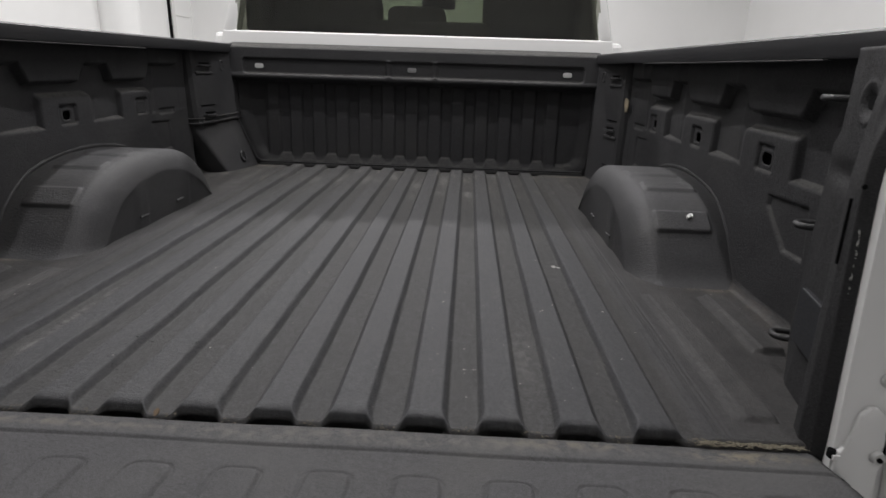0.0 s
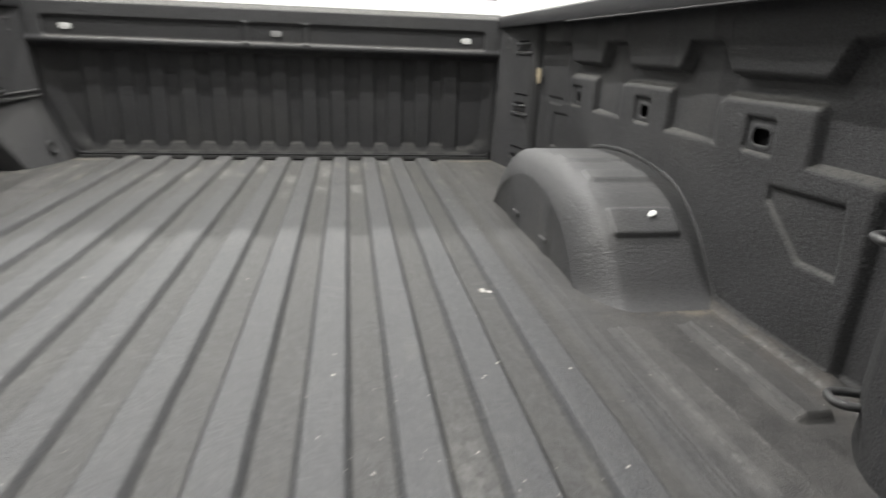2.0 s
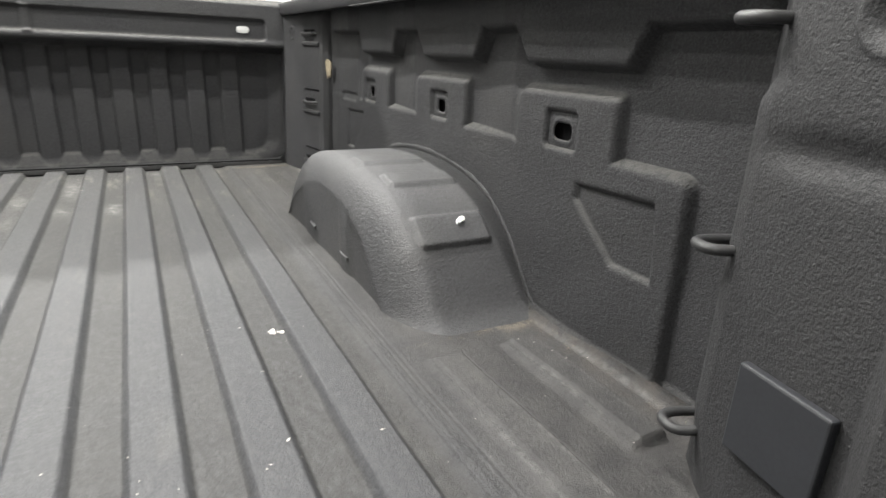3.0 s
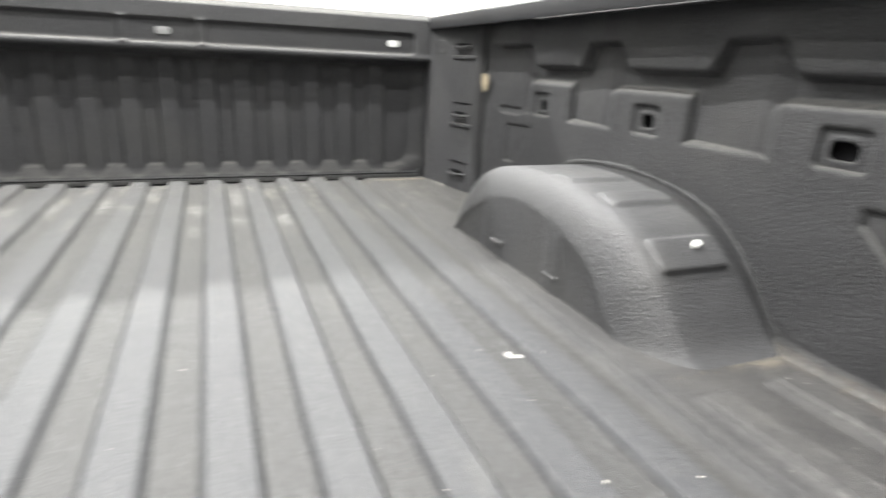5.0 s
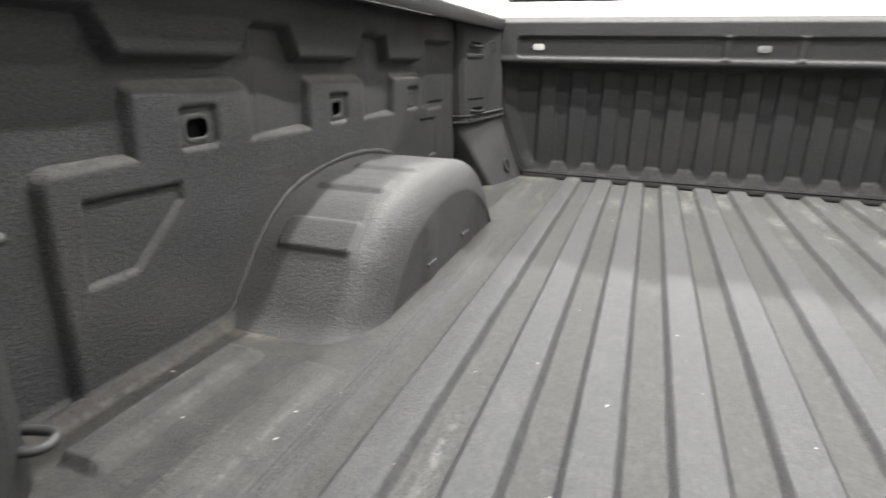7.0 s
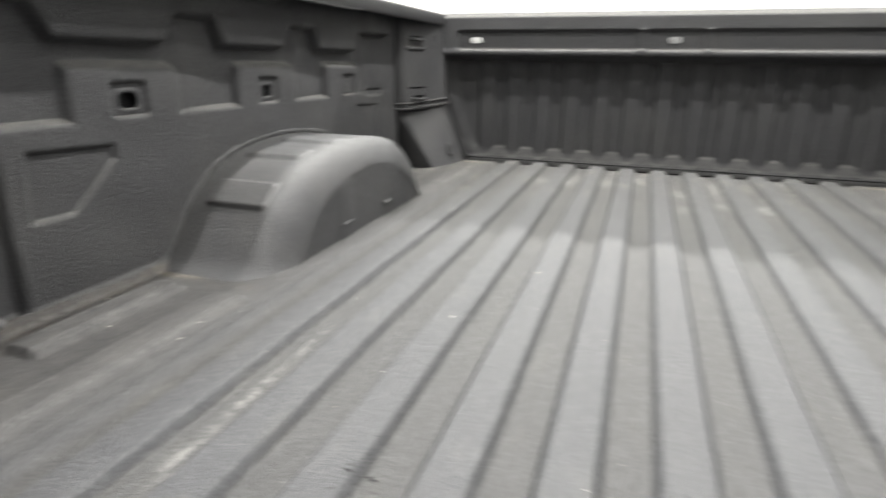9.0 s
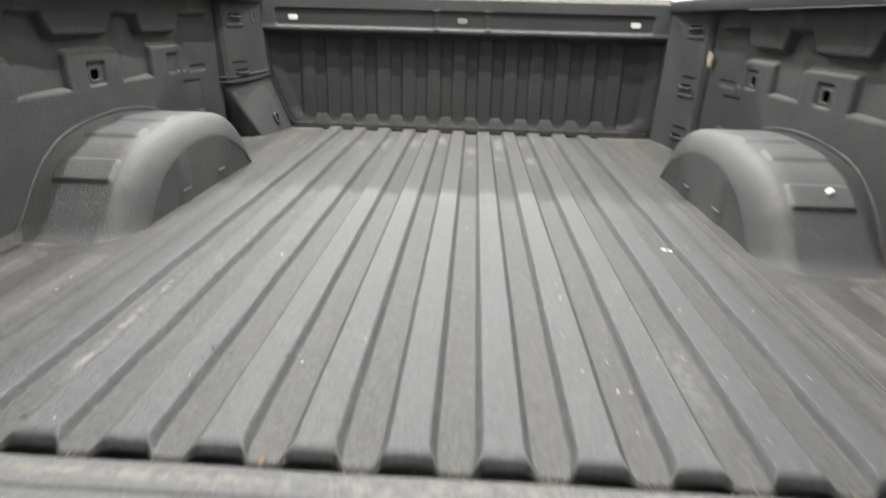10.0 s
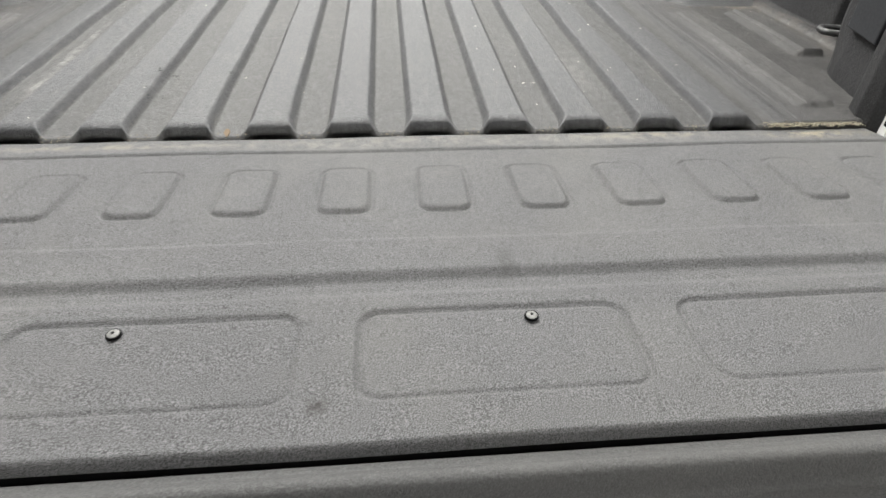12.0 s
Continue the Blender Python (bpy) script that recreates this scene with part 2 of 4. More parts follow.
# ---- building helpers ----
def link(name, verts, faces, mat, parent=None, label="", smooth=True, thick=0.0):
    me = bpy.data.meshes.new(name)
    me.from_pydata([tuple(map(float, v)) for v in verts], [], [tuple(map(int, f)) for f in faces])
    me.validate()
    me.polygons.foreach_set("use_smooth", [smooth] * len(me.polygons))
    me.materials.append(mat)
    ob = new(name, me)
    if parent:
        ob.parent = parent
    if label:
        ob["label"] = label
    if thick:
        s = ob.modifiers.new("thickness", "SOLIDIFY")
        s.thickness, s.offset = thick, -1
    return ob


def part(name, bm, mat, parent=None, label="", smooth=False):
    """Links a bmesh as one mesh object."""
    bmesh.ops.recalc_face_normals(bm, faces=bm.faces)
    me = bpy.data.meshes.new(name)
    bm.to_mesh(me)
    bm.free()
    me.polygons.foreach_set("use_smooth", [smooth] * len(me.polygons))
    if smooth:
        me.set_sharp_from_angle(angle=radians(40))
    me.materials.append(mat)
    ob = new(name, me)
    if parent:
        ob.parent = parent
    if label:
        ob["label"] = label
    return ob


def thing(name, label, category, kind="", at=(0, 0, 0)):
    ob = new(name)
    ob.location = at
    return tagged(ob, label, category, kind=kind)


def boxed(lo, hi, bevel=0.0, seg=2):
    bm = bmesh.new()
    bmesh.ops.create_cube(bm, size=1)
    for v in bm.verts:
        v.co = Vector([lo[i] + (v.co[i] + 0.5) * (hi[i] - lo[i]) for i in range(3)])
    if bevel:
        bmesh.ops.bevel(bm, geom=bm.edges[:], offset=bevel, segments=seg, affect="EDGES", profile=0.5)
    return bm


def prism(points, axis, a, b, bevel=0.0, seg=2):
    """A polygon in the plane across the axis (0 x, 1 y, 2 z), drawn out from a to b."""
    bm = bmesh.new()

    def spot(p, d):
        return [(d, p[0], p[1]), (p[0], d, p[1]), (p[0], p[1], d)][axis]
    va, vb = [bm.verts.new(spot(p, a)) for p in points], [bm.verts.new(spot(p, b)) for p in points]
    bm.faces.new(va), bm.faces.new(vb[::-1])
    for i in range(len(points)):
        j = (i + 1) % len(points)
        bm.faces.new((va[j], va[i], vb[i], vb[j]))
    if bevel:
        bmesh.ops.bevel(bm, geom=bm.edges[:], offset=bevel, segments=seg, affect="EDGES", profile=0.5)
    return bm


def tube(points, r, sides=8, closed=False):
    """A round bar along points."""
    bm = bmesh.new()
    pts = [Vector(p) for p in points]
    rings = []
    count = len(pts)
    up = Vector((0, 0, 1))
    for i, p in enumerate(pts):
        a, b = (pts[i - 1], pts[(i + 1) % count]) if closed else (pts[max(0, i - 1)], pts[min(count - 1, i + 1)])
        d = (b - a).normalized()
        s = d.cross(up)
        s = d.cross(Vector((1, 0, 0))) if s.length < 0.2 else s
        s.normalize()
        w = s.cross(d)
        rings.append([bm.verts.new(p + r * (math.cos(k * math.tau / sides) * s + math.sin(k * math.tau / sides) * w)) for k in range(sides)])
    for i in range(count if closed else count - 1):
        A, B = rings[i], rings[(i + 1) % count]
        for k in range(sides):
            j = (k + 1) % sides
            bm.faces.new((A[k], A[j], B[j], B[k]))
    if not closed:
        bm.faces.new(rings[0][::-1]), bm.faces.new(rings[-1])
    return bm


def smooth(d, w):
    """0 outside (d > w), 1 inside (d < -w) of a signed distance."""
    t = np.clip(0.5 - d / (2 * w), 0, 1)
    return t * t * (3 - 2 * t)


def rbox(u, v, cu, cv, hu, hv, r):
    """Signed distance to a rounded rectangle."""
    a, b = np.abs(u - cu) - hu + r, np.abs(v - cv) - hv + r
    return np.hypot(np.maximum(a, 0), np.maximum(b, 0)) + np.minimum(np.maximum(a, b), 0) - r


def poly(u, v, pts):
    """Signed distance to a polygon."""
    d, inside = np.full(np.shape(u), 1e9), np.zeros(np.shape(u), bool)
    for (ax, ay), (bx, by) in zip(pts, pts[1:] + pts[:1]):
        ex, ey = bx - ax, by - ay
        t = np.clip(((u - ax) * ex + (v - ay) * ey) / (ex * ex + ey * ey), 0, 1)
        d = np.minimum(d, np.hypot(u - ax - t * ex, v - ay - t * ey))
        if ay != by:
            inside ^= ((ay > v) != (by > v)) & (u < ax + (v - ay) * ex / ey)
    return np.where(inside, -d, d)


def grid_faces(nu, nv, keep=None, flip=False):
    i, j = np.meshgrid(np.arange(nu - 1), np.arange(nv - 1), indexing="ij")
    a = (i * nv + j).ravel()
    f = np.stack([a, a + nv, a + nv + 1, a + 1], 1)
    if keep is not None:
        f = f[keep.ravel()]
    return f[:, ::-1] if flip else f


def line(*stops):
    """Coordinates from stop to stop: (start, end, step), ..."""
    out = []
    for a, b, s in stops:
        k = max(1, round(abs(b - a) / s))
        out += [a + (b - a) * i / k for i in range(k)]
    return np.array(out + [stops[-1][1]])


def blob(x, y, r, seed, squash=1.0, count=11):
    rnd = random.Random(seed)
    return [(x + r * rnd.uniform(0.55, 1.1) * math.cos(k * math.tau / count), y + squash * r * rnd.uniform(0.55, 1.1) * math.sin(k * math.tau / count)) for k in range(count)]


# ---- the workshop ----
X0, X1, Y0, Y1 = ROOM
tagged(part("floor", boxed((X0 - 0.2, Y0 - 0.2, GROUND - 0.15), (X1 + 0.2, Y1 + 0.2, GROUND)), CONCRETE), "pale sealed concrete workshop floor under the truck", "floor", kind="structure")
tagged(part("ceiling", boxed((X0 - 0.2, Y0 - 0.2, CEIL), (X1 + 0.2, Y1 + 0.2, CEIL + 0.15)), SLAB), "plain grey workshop ceiling", "ceiling", kind="structure")
for nm, lo, hi in (("wall_west", (X0 - 0.2, Y0 - 0.2, GROUND), (X0, Y1 + 0.2, CEIL)), ("wall_east", (X1, Y0 - 0.2, GROUND), (X1 + 0.2, Y1 + 0.2, CEIL)),
                   ("wall_south", (X0, Y0 - 0.2, GROUND), (X1, Y0, CEIL)), ("wall_north", (X0, Y1, GROUND), (X1, Y1 + 0.2, CEIL))):
    tagged(part(nm, boxed(lo, hi), WALLM), "plain bright white painted workshop wall", "wall", kind="structure")
bm = bmesh.new()
bmesh.ops.create_cone(bm, cap_ends=True, segments=32, radius1=0.19, radius2=0.19, depth=CEIL - GROUND, matrix=Matrix.Translation((X0 + 0.10, 5.22, (CEIL + GROUND) / 2)))
tagged(part("pilaster", bm, WALLM, smooth=True), "round white painted pilaster standing against the wall", "column", kind="structure")
trim = thing("door_trim", "narrow dark and grey upright trim on the white wall", "trim", kind="structure", at=(X0, 6.42, GROUND))
part("dark_strip", boxed((0, -0.025, 0), (0.03, 0.0, CEIL - GROUND), 0.004), BLACK, trim)
part("grey_strip", boxed((0, 0.004, 0), (0.045, 0.07, CEIL - GROUND), 0.006), TIN, trim)
part("rail", boxed((0, 0.075, 1.86), (0.012, 0.55, 1.872), 0.002), TIN, trim)
for x, y, lx, ly, watts in LAMPS:
    lamp = thing("ceiling_light", "square white lamp under the ceiling, placed out of view", "light", at=(x, y, CEIL))
    lamp["group"] = "ceiling lamps"
    part("housing", boxed((-lx / 2 - 0.03, -ly / 2 - 0.03, -0.06), (lx / 2 + 0.03, ly / 2 + 0.03, 0), 0.006), TIN, lamp)
    data = bpy.data.lights.new("ceiling_lamp", "AREA")
    data.shape, data.size, data.size_y, data.energy, data.color = "RECTANGLE", lx, ly, watts, (1.0, 0.99, 0.945)
    strip = new("ceiling_lamp", data)
    strip.location = (x, y, CEIL - 0.065)

# ---- the truck ----
truck = thing("pickup_truck", "white pickup truck with a black-lined open bed and lowered tailgate", "truck", at=(0, 0, GROUND))


def put(ob):
    """Moves a mesh built in world metres under the truck."""
    ob.parent = truck
    ob.location = (0, 0, -GROUND)
    return ob


PITCH, RH = 0.104, 0.013     # spacing and height of the floor's ridges
WALL = 0.868                  # half width between the side walls


def floor_height(x, y):
    k = np.clip(np.round(x / PITCH), -5, 5)
    d = np.abs(x - k * PITCH)
    a = np.abs(x)
    flare = 0.0055 * np.clip(1 - y / 0.030, 0, 1) ** 2
    nose = np.clip((0.017 - y) / 0.017, 0, 1)
    across = smooth(d - 0.0265 - flare, 0.0060 + 0.0015 * nose)
    along = smooth(y - 1.955, 0.006)
    z = -RH + RH * across * along - 0.0006 * smooth(np.abs(d - 0.0325) - 0.0006, 0.0016) * along
    # the crowns roll over at the tailgate end
    z = z - 0.0085 * (1 - np.sqrt(1 - nose ** 2)) * across
    # the outer field lies a little higher, past a folded seam
    z = np.maximum(z, -RH + 0.0065 * smooth(0.580 - a, 0.010))
    for at, deep, wide in ((0.588, 0.0018, 0.0012), (0.596, -0.0012, 0.0026), (0.606, 0.0012, 0.0016), (0.614, 0.0022, 0.0014)):
        z = z - deep * smooth(np.abs(a - at) - 0.0006, wide)
    for inner, outer, rear, front, h in ((0.640, 0.695, 0.045, 0.508, 0.0062), (0.760, 0.811, 0.252, 0.508, 0.0112), (0.628, 0.680, 1.47, 1.85, 0.0045), (0.734, 0.776, 1.57, 1.83, 0.004)):
        # sharp outer edge, inner edge let down in two soft steps
        rise = 0.6 * smooth(inner - a, 0.008) + 0.4 * smooth(inner + 0.012 - a, 0.004)
        z = z - 0.0036 * smooth(np.abs(a - outer - 0.003) - 0.0008, 0.0016) * smooth(np.maximum(rear - y, y - front), 0.006)
        z = z + h * rise * smooth(a - outer, 0.0018) * smooth(rear - y, 0.0065 if h > 0.006 else 0.02) * smooth(y - front, 0.006)
    # the wall fillet
    z = z + 0.014 * smooth(WALL - 0.012 - a, 0.012)
    return z


def ripple(u, v, amp=0.0006):
    """Slight unevenness of pressed sheet."""
    return amp * (np.sin(u * 31 + 1.3 * np.sin(v * 17)) + np.sin(v * 43 + 2 * np.sin(u * 13)))


xs = line((-0.87, -0.57, 0.002), (-0.57, 0.57, 0.0016), (0.57, 0.87, 0.002))
ys = line((0.0, 0.024, 0.0012), (0.024, 0.05, 0.003), (0.05, 0.23, 0.02), (0.23, 0.27, 0.0016), (0.27, 0.48, 0.02), (0.48, 0.53, 0.004), (0.53, 1.44, 0.03), (1.44, 1.60, 0.004), (1.60, 1.82, 0.02), (1.82, 1.95, 0.005))
ux, uy = np.meshgrid(xs, ys, indexing="ij")
uz = floor_height(ux, uy) + ripple(ux * 0.3, uy * 0.5)
# the crowns end a little short of the valleys
keel = np.abs(ux - np.clip(np.round(ux / PITCH), -5, 5) * PITCH)
uyy = uy + 0.009 * smooth(keel - 0.0300, 0.007) * np.clip(1 - uy / 0.04, 0, 1)
# rear lip turned down
bed_verts = np.stack([ux, uyy, uz], -1)
edge = bed_verts[:, 0]
k = np.clip(np.round(edge[:, 0] / PITCH), -5, 5)
off = np.abs(edge[:, 0] - k * PITCH)
hump = smooth(off - 0.0310, 0.006)
# under each crown the lip ends in a low arch
arch_low = -0.0172 - 0.0036 * np.clip((off - 0.008) / 0.019, 0, 1) ** 2.2
extra = []
for dy, dz, inner, low in ((-0.0025, -0.0025, -0.0016, 0.30), (-0.0045, -0.0045, -0.0025, 0.62), (-0.0060, -0.0080, -0.0030, 1.0), (-0.0060, -0.0140, 0.006, 1.06), (-0.002, -0.110, 0.040, 1.0)):
    e = edge.copy()
    e[:, 1] += dy * (1 - hump) + inner * hump
    down = e[:, 2] + (arch_low - e[:, 2]) * low if dz > -0.1 else e[:, 2] - 0.110
    e[:, 2] = (e[:, 2] + dz) * (1 - hump) + down * hump
    extra.append(e)
bed_verts = np.concatenate([np.stack(extra[::-1], 1), bed_verts], 1)
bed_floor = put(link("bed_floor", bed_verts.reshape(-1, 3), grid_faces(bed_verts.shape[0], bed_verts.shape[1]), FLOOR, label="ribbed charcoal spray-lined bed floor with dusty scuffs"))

HOLES = ((1.311, 0.287, 0.013, 0.0130), (0.935, 0.287, 0.016, 0.0130), (0.557, 0.287, 0.021, 0.0130))
SHIFT = 0.014   # of the side pressing towards the cab


def side_relief(y, z):
    """How far the pressed side panel stands inward of its base."""
    d = np.zeros_like(y)
    real_y, y = y, y - SHIFT
    # lower panel with stepped upper edge: a broad base with three blocks standing up from it
    raised = smooth(rbox(y, z, 1.313, 0.0, 1.0, 0.262, 0.016), 0.006)
    for rear, front in ((0.435, 0.655), (0.818, 1.032), (1.180, 1.365)):
        raised = np.maximum(raised, smooth(z - 0.342 + 0.5 * np.maximum(0, y - front + 0.020), 0.0088) * smooth(rear - y, 0.0052) * smooth(y - front, 0.016))
    # the field round the blocks is deepest behind each block and runs out in front of it
    deep = np.interp(y, (0.635, 0.670, 0.795, 1.012, 1.046, 1.158, 1.345, 1.385, 1.60), (1.0, 0.32, 1.0, 1.0, 0.32, 1.0, 1.0, 0.10, 0.08))
    d = d - 0.0155 * deep * (1 - raised) - 0.003 * smooth(np.abs(y - 1.552) - 0.0008, 0.0032)
    # upper band with teeth
    zl = np.full_like(y, 0.427)
    for a, b in ((1.126, 1.315), (0.773, 0.969), (0.419, 0.617)):
        t = np.minimum(np.clip((y - a + 0.025) / 0.025, 0, 1), np.clip((b + 0.033 - y) / 0.033, 0, 1))
        zl = zl - 0.049 * t
    band = smooth((zl - z), 0.0062) * smooth(y - 1.52, 0.006)
    d = d + 0.028 * band * smooth(0.24 - y, 0.02)
    # pockets
    for cy, cz, _, _ in HOLES:
        cy -= SHIFT
        d = d - 0.0075 * smooth(rbox(y, z, cy, cz + 0.002, 0.037, 0.028, 0.009), 0.0028) + 0.0015 * smooth(np.abs(rbox(y, z, cy, cz, 0.022, 0.016, 0.012)) - 0.002, 0.002)
    d = d - 0.008 * smooth(poly(y, z, [(0.498, 0.222), (0.355, 0.227), (0.345, 0.128), (0.414, 0.128), (0.498, 0.200)]), 0.0035)
    d = d - 0.006 * smooth(poly(y, z, [(1.47, 0.226), (1.345, 0.231), (1.36, 0.19), (1.425, 0.125), (1.475, 0.125)]), 0.0035)
    d = d - 0.005 * smooth(rbox(y, z, 1.46, 0.262, 0.055, 0.010, 0.008), 0.005)
    # front upright and foot fillet
    y = real_y
    d = d - 0.004 * smooth(1.630 - y, 0.004)
    return d + 0.006 * smooth(z - 0.005, 0.007)


def bed_side(s):
    yy = line((0.16, 0.521, 0.0028), (0.521, 0.593, 0.0015), (0.593, 0.904, 0.0028), (0.904, 0.966, 0.0015), (0.966, 1.284, 0.0028), (1.284, 1.340, 0.0015), (1.340, 1.66, 0.0028))
    zz = line((-0.012, 0.262, 0.0028), (0.262, 0.314, 0.0015), (0.314, 0.50, 0.0028))
    y, z = np.meshgrid(yy, zz, indexing="ij")
    cut = np.full_like(y, 1.0)
    for i, (cy, cz, hy, hz) in enumerate(HOLES):
        if s < 0 and i == 0:
            continue
        cut = np.minimum(cut, rbox(y, z, cy, cz, hy, hz, 0.010))
    gy, gz = np.gradient(cut, yy, zz)
    near = np.abs(cut) < 0.0011
    y2, z2 = np.where(near, y - cut * gy, y), np.where(near, z - cut * gz, z)
    x = WALL - side_relief(y2, z2) - ripple(y2, z2, 0.0008)
    mid = (cut[:-1, :-1] + cut[1:, :-1] + cut[:-1, 1:] + cut[1:, 1:]) / 4
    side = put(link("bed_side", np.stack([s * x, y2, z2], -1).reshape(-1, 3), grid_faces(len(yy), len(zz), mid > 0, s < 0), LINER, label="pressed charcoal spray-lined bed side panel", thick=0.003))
    if s < 0:
        part("blanking_plug", prism([(1.311 + 0.012 * math.cos(a), 0.287 + 0.012 * math.sin(a)) for a in np.linspace(0, math.tau, 16, endpoint=False)], 0, -0.882, -0.8742, 0.002), LINER, side, smooth=True)
    # solid black block: the hollow's shade is its colour
    part("cavity", boxed((s * 0.885 if s > 0 else -0.93, 0.3, 0.1), (0.93 if s > 0 else -0.885, 1.5, 0.42)), BLACK, side, "black block standing in for the dark hollow behind the panel")
    return side


for s in (1, -1):
    bed_side(s)


# ---- wheel housings ----
WY, XIN = 0.945, 0.640
OUTLINE = [(0.556, -0.004), (0.567, 0.001), (0.592, 0.018), (0.628, 0.060), (0.672, 0.108), (0.750, 0.158), (0.870, 0.185), (1.00, 0.190), (1.12, 0.179), (1.205, 0.152), (1.270, 0.100), (1.308, 0.042), (1.325, -0.004)]


def arch(u):
    """Outline of the housing at the wall: u from 0 (rear foot) to 1 (front foot)."""
    t = u * (len(OUTLINE) - 1)
    i = min(int(t), len(OUTLINE) - 2)
    f = t - i
    p = [np.array(OUTLINE[min(max(i + k, 0), len(OUTLINE) - 1)]) for k in (-1, 0, 1, 2)]
    return 0.5 * (2 * p[1] + f * (p[2] - p[0]) + f * f * (2 * p[0] - 5 * p[1] + 4 * p[2] - p[3]) + f ** 3 * (3 * p[1] - p[0] - 3 * p[2] + p[3]))


def wheel_housing(s):
    us = np.linspace(0, 1, 300)
    pts = np.array([arch(u) for u in us])
    tang = np.gradient(pts, axis=0)
    tang /= np.linalg.norm(tang, axis=1)[:, None]
    nrm = np.stack([-tang[:, 1], tang[:, 0]], 1)
    nrm *= np.sign((nrm * (pts - [WY, 0.0])).sum(1))[:, None]
    arc = np.concatenate([[0], np.cumsum(np.linalg.norm(np.diff(pts, axis=0), axis=1))])
    PAD = [float(np.interp(y, pts[:, 0], arc)) for y in (0.684, 0.812, 0.925)]
    rows = []
    for i in range(len(us)):
        ro = float(np.interp(pts[i, 0], (0.56, 0.66, 0.76, 0.88, 1.00, 1.10, 1.20, 1.27, 1.32), (0.090, 0.086, 0.074, 0.062, 0.058, 0.066, 0.078, 0.066, 0.042)))
        r = float(np.interp(pts[i, 0], (0.55, 0.60, 0.66, 1.10, 1.32), (0.076, 0.062, 0.054, 0.052, 0.034)))
        row = []

        def lift(x):
            return sum(h * float(smooth(rbox(arc[i], x, c, mid, w, 0.064, 0.008), 0.0042)) for c, w, h, mid in ((PAD[0], 0.030, 0.0075, 0.768), (PAD[1], 0.024, 0.0060, 0.768), (PAD[2], 0.027, 0.0055, 0.754)))
        for x in np.linspace(0.872, XIN + r + 0.004, 80)[:-1]:
            d = lift(x)
            row.append((x, pts[i, 0] + nrm[i, 0] * d, pts[i, 1] + nrm[i, 1] * d))
        bend = radians(66)
        for k in range(15):
            f = k / 14
            x = XIN + 0.004 + r * (1 - math.sin(f * bend) / math.sin(bend))
            o = ro * 0.94 * (1 - math.cos(f * bend)) / (1 - math.cos(bend)) - lift(x)
            row.append((x, pts[i, 0] - nrm[i, 0] * o, max(-0.004, pts[i, 1] - nrm[i, 1] * o)))
        x, y, z = row[-1]
        for f in (0.02, 0.05, 0.12, 0.30, 0.50, 0.75, 1.0):
            row.append((x + 0.003 * f * min(1, max(0, z) / 0.1), y, z * (1 - f) - 0.014 * f))
        rows.append(row)
    v = np.array(rows)
    foot = 0.010 * np.exp(-np.maximum(v[..., 2], 0) / 0.016) + 0.014 * np.exp(-np.maximum(v[..., 2], 0) / 0.005)
    v[..., 1] += np.sign(v[..., 1] - WY) * foot * (np.abs(v[..., 1] - WY) > 0.2)
    v[..., 2] -= 0.004 + 0.009 * np.exp(-np.maximum(v[..., 2], 0) / 0.020)
    v[..., 0] *= s
    # the upright inner side carries a shallow pressed field
    flat = v[:, 93:]
    depth = np.clip((np.arange(flat.shape[1]) - 1) / 3, 0, 1)
    flat[..., 0] += s * depth * (0.0035 * (1 - smooth(np.abs(flat[..., 1] - 0.985) - 0.155, 0.012)) - 0.002 * smooth(np.abs(flat[..., 1] - 0.865) - 0.022, 0.008))
    ob = put(link("wheel_housing", v.reshape(-1, 3), grid_faces(v.shape[0], v.shape[1], None, s > 0), HOUSE, label="rounded charcoal spray-lined wheel housing with pressed pads"))
    # sealed seam along the foot of the wall and over the housing: a low rounded band on the wall
    way = np.array([(0.24 + 0.0105 * i, -0.002) for i in range(29)] + [tuple(p) for p in pts[8:-8:3]] + [(1.335 + 0.0105 * i, -0.002) for i in range(29)])
    for _ in range(3):
        way[1:-1] = (way[:-2] + 2 * way[1:-1] + way[2:]) / 4
    run = np.gradient(way, axis=0)
    run /= np.linalg.norm(run, axis=1)[:, None]
    out = np.stack([-run[:, 1], run[:, 0]], 1)
    band = []
    for i, (p, n) in enumerate(zip(way, out)):
        wide = 0.0072 + 0.0012 * math.sin(i * 0.9) * math.sin(i * 0.37)
        row = []
        for a in np.linspace(0, math.pi, 11):
            o = 0.0025 - wide * math.cos(a)
            row.append((s * (0.8700 - 0.0068 * math.sin(a) - 0.0006 * math.sin(i * 1.7)), p[0] + n[0] * o, p[1] + n[1] * o))
        band.append(row)
    link("seam_sealer", np.array(band).reshape(-1, 3), grid_faces(len(band), 11, None, s < 0), HOUSE, ob, "raised sealed seam")
    for y in (0.862, 1.07):
        xi = XIN + 0.0050
        part("clip_tab", prism([(s * (xi + 0.004), 0.033), (s * (xi - 0.0025), 0.027), (s * (xi - 0.0030), 0.022), (s * (xi + 0.004), 0.022)], 1, y - 0.021, y + 0.021), HOUSE, ob)
    return ob


HOUSINGS = {s: wheel_housing(s) for s in (1, -1)}


def ring_points(c, along, side, long, wide):
    """A rounded link: points round a stadium."""
    c, a, b = Vector(c), Vector(along).normalized(), Vector(side).normalized()
    out = []
    for k in range(24):
        t = k * math.tau / 24
        x, y = math.cos(t), math.sin(t)
        out.append(c + a * (math.copysign(abs(x) ** 0.7, x) * long) + b * (math.copysign(abs(y) ** 0.7, y) * wide))
    return out


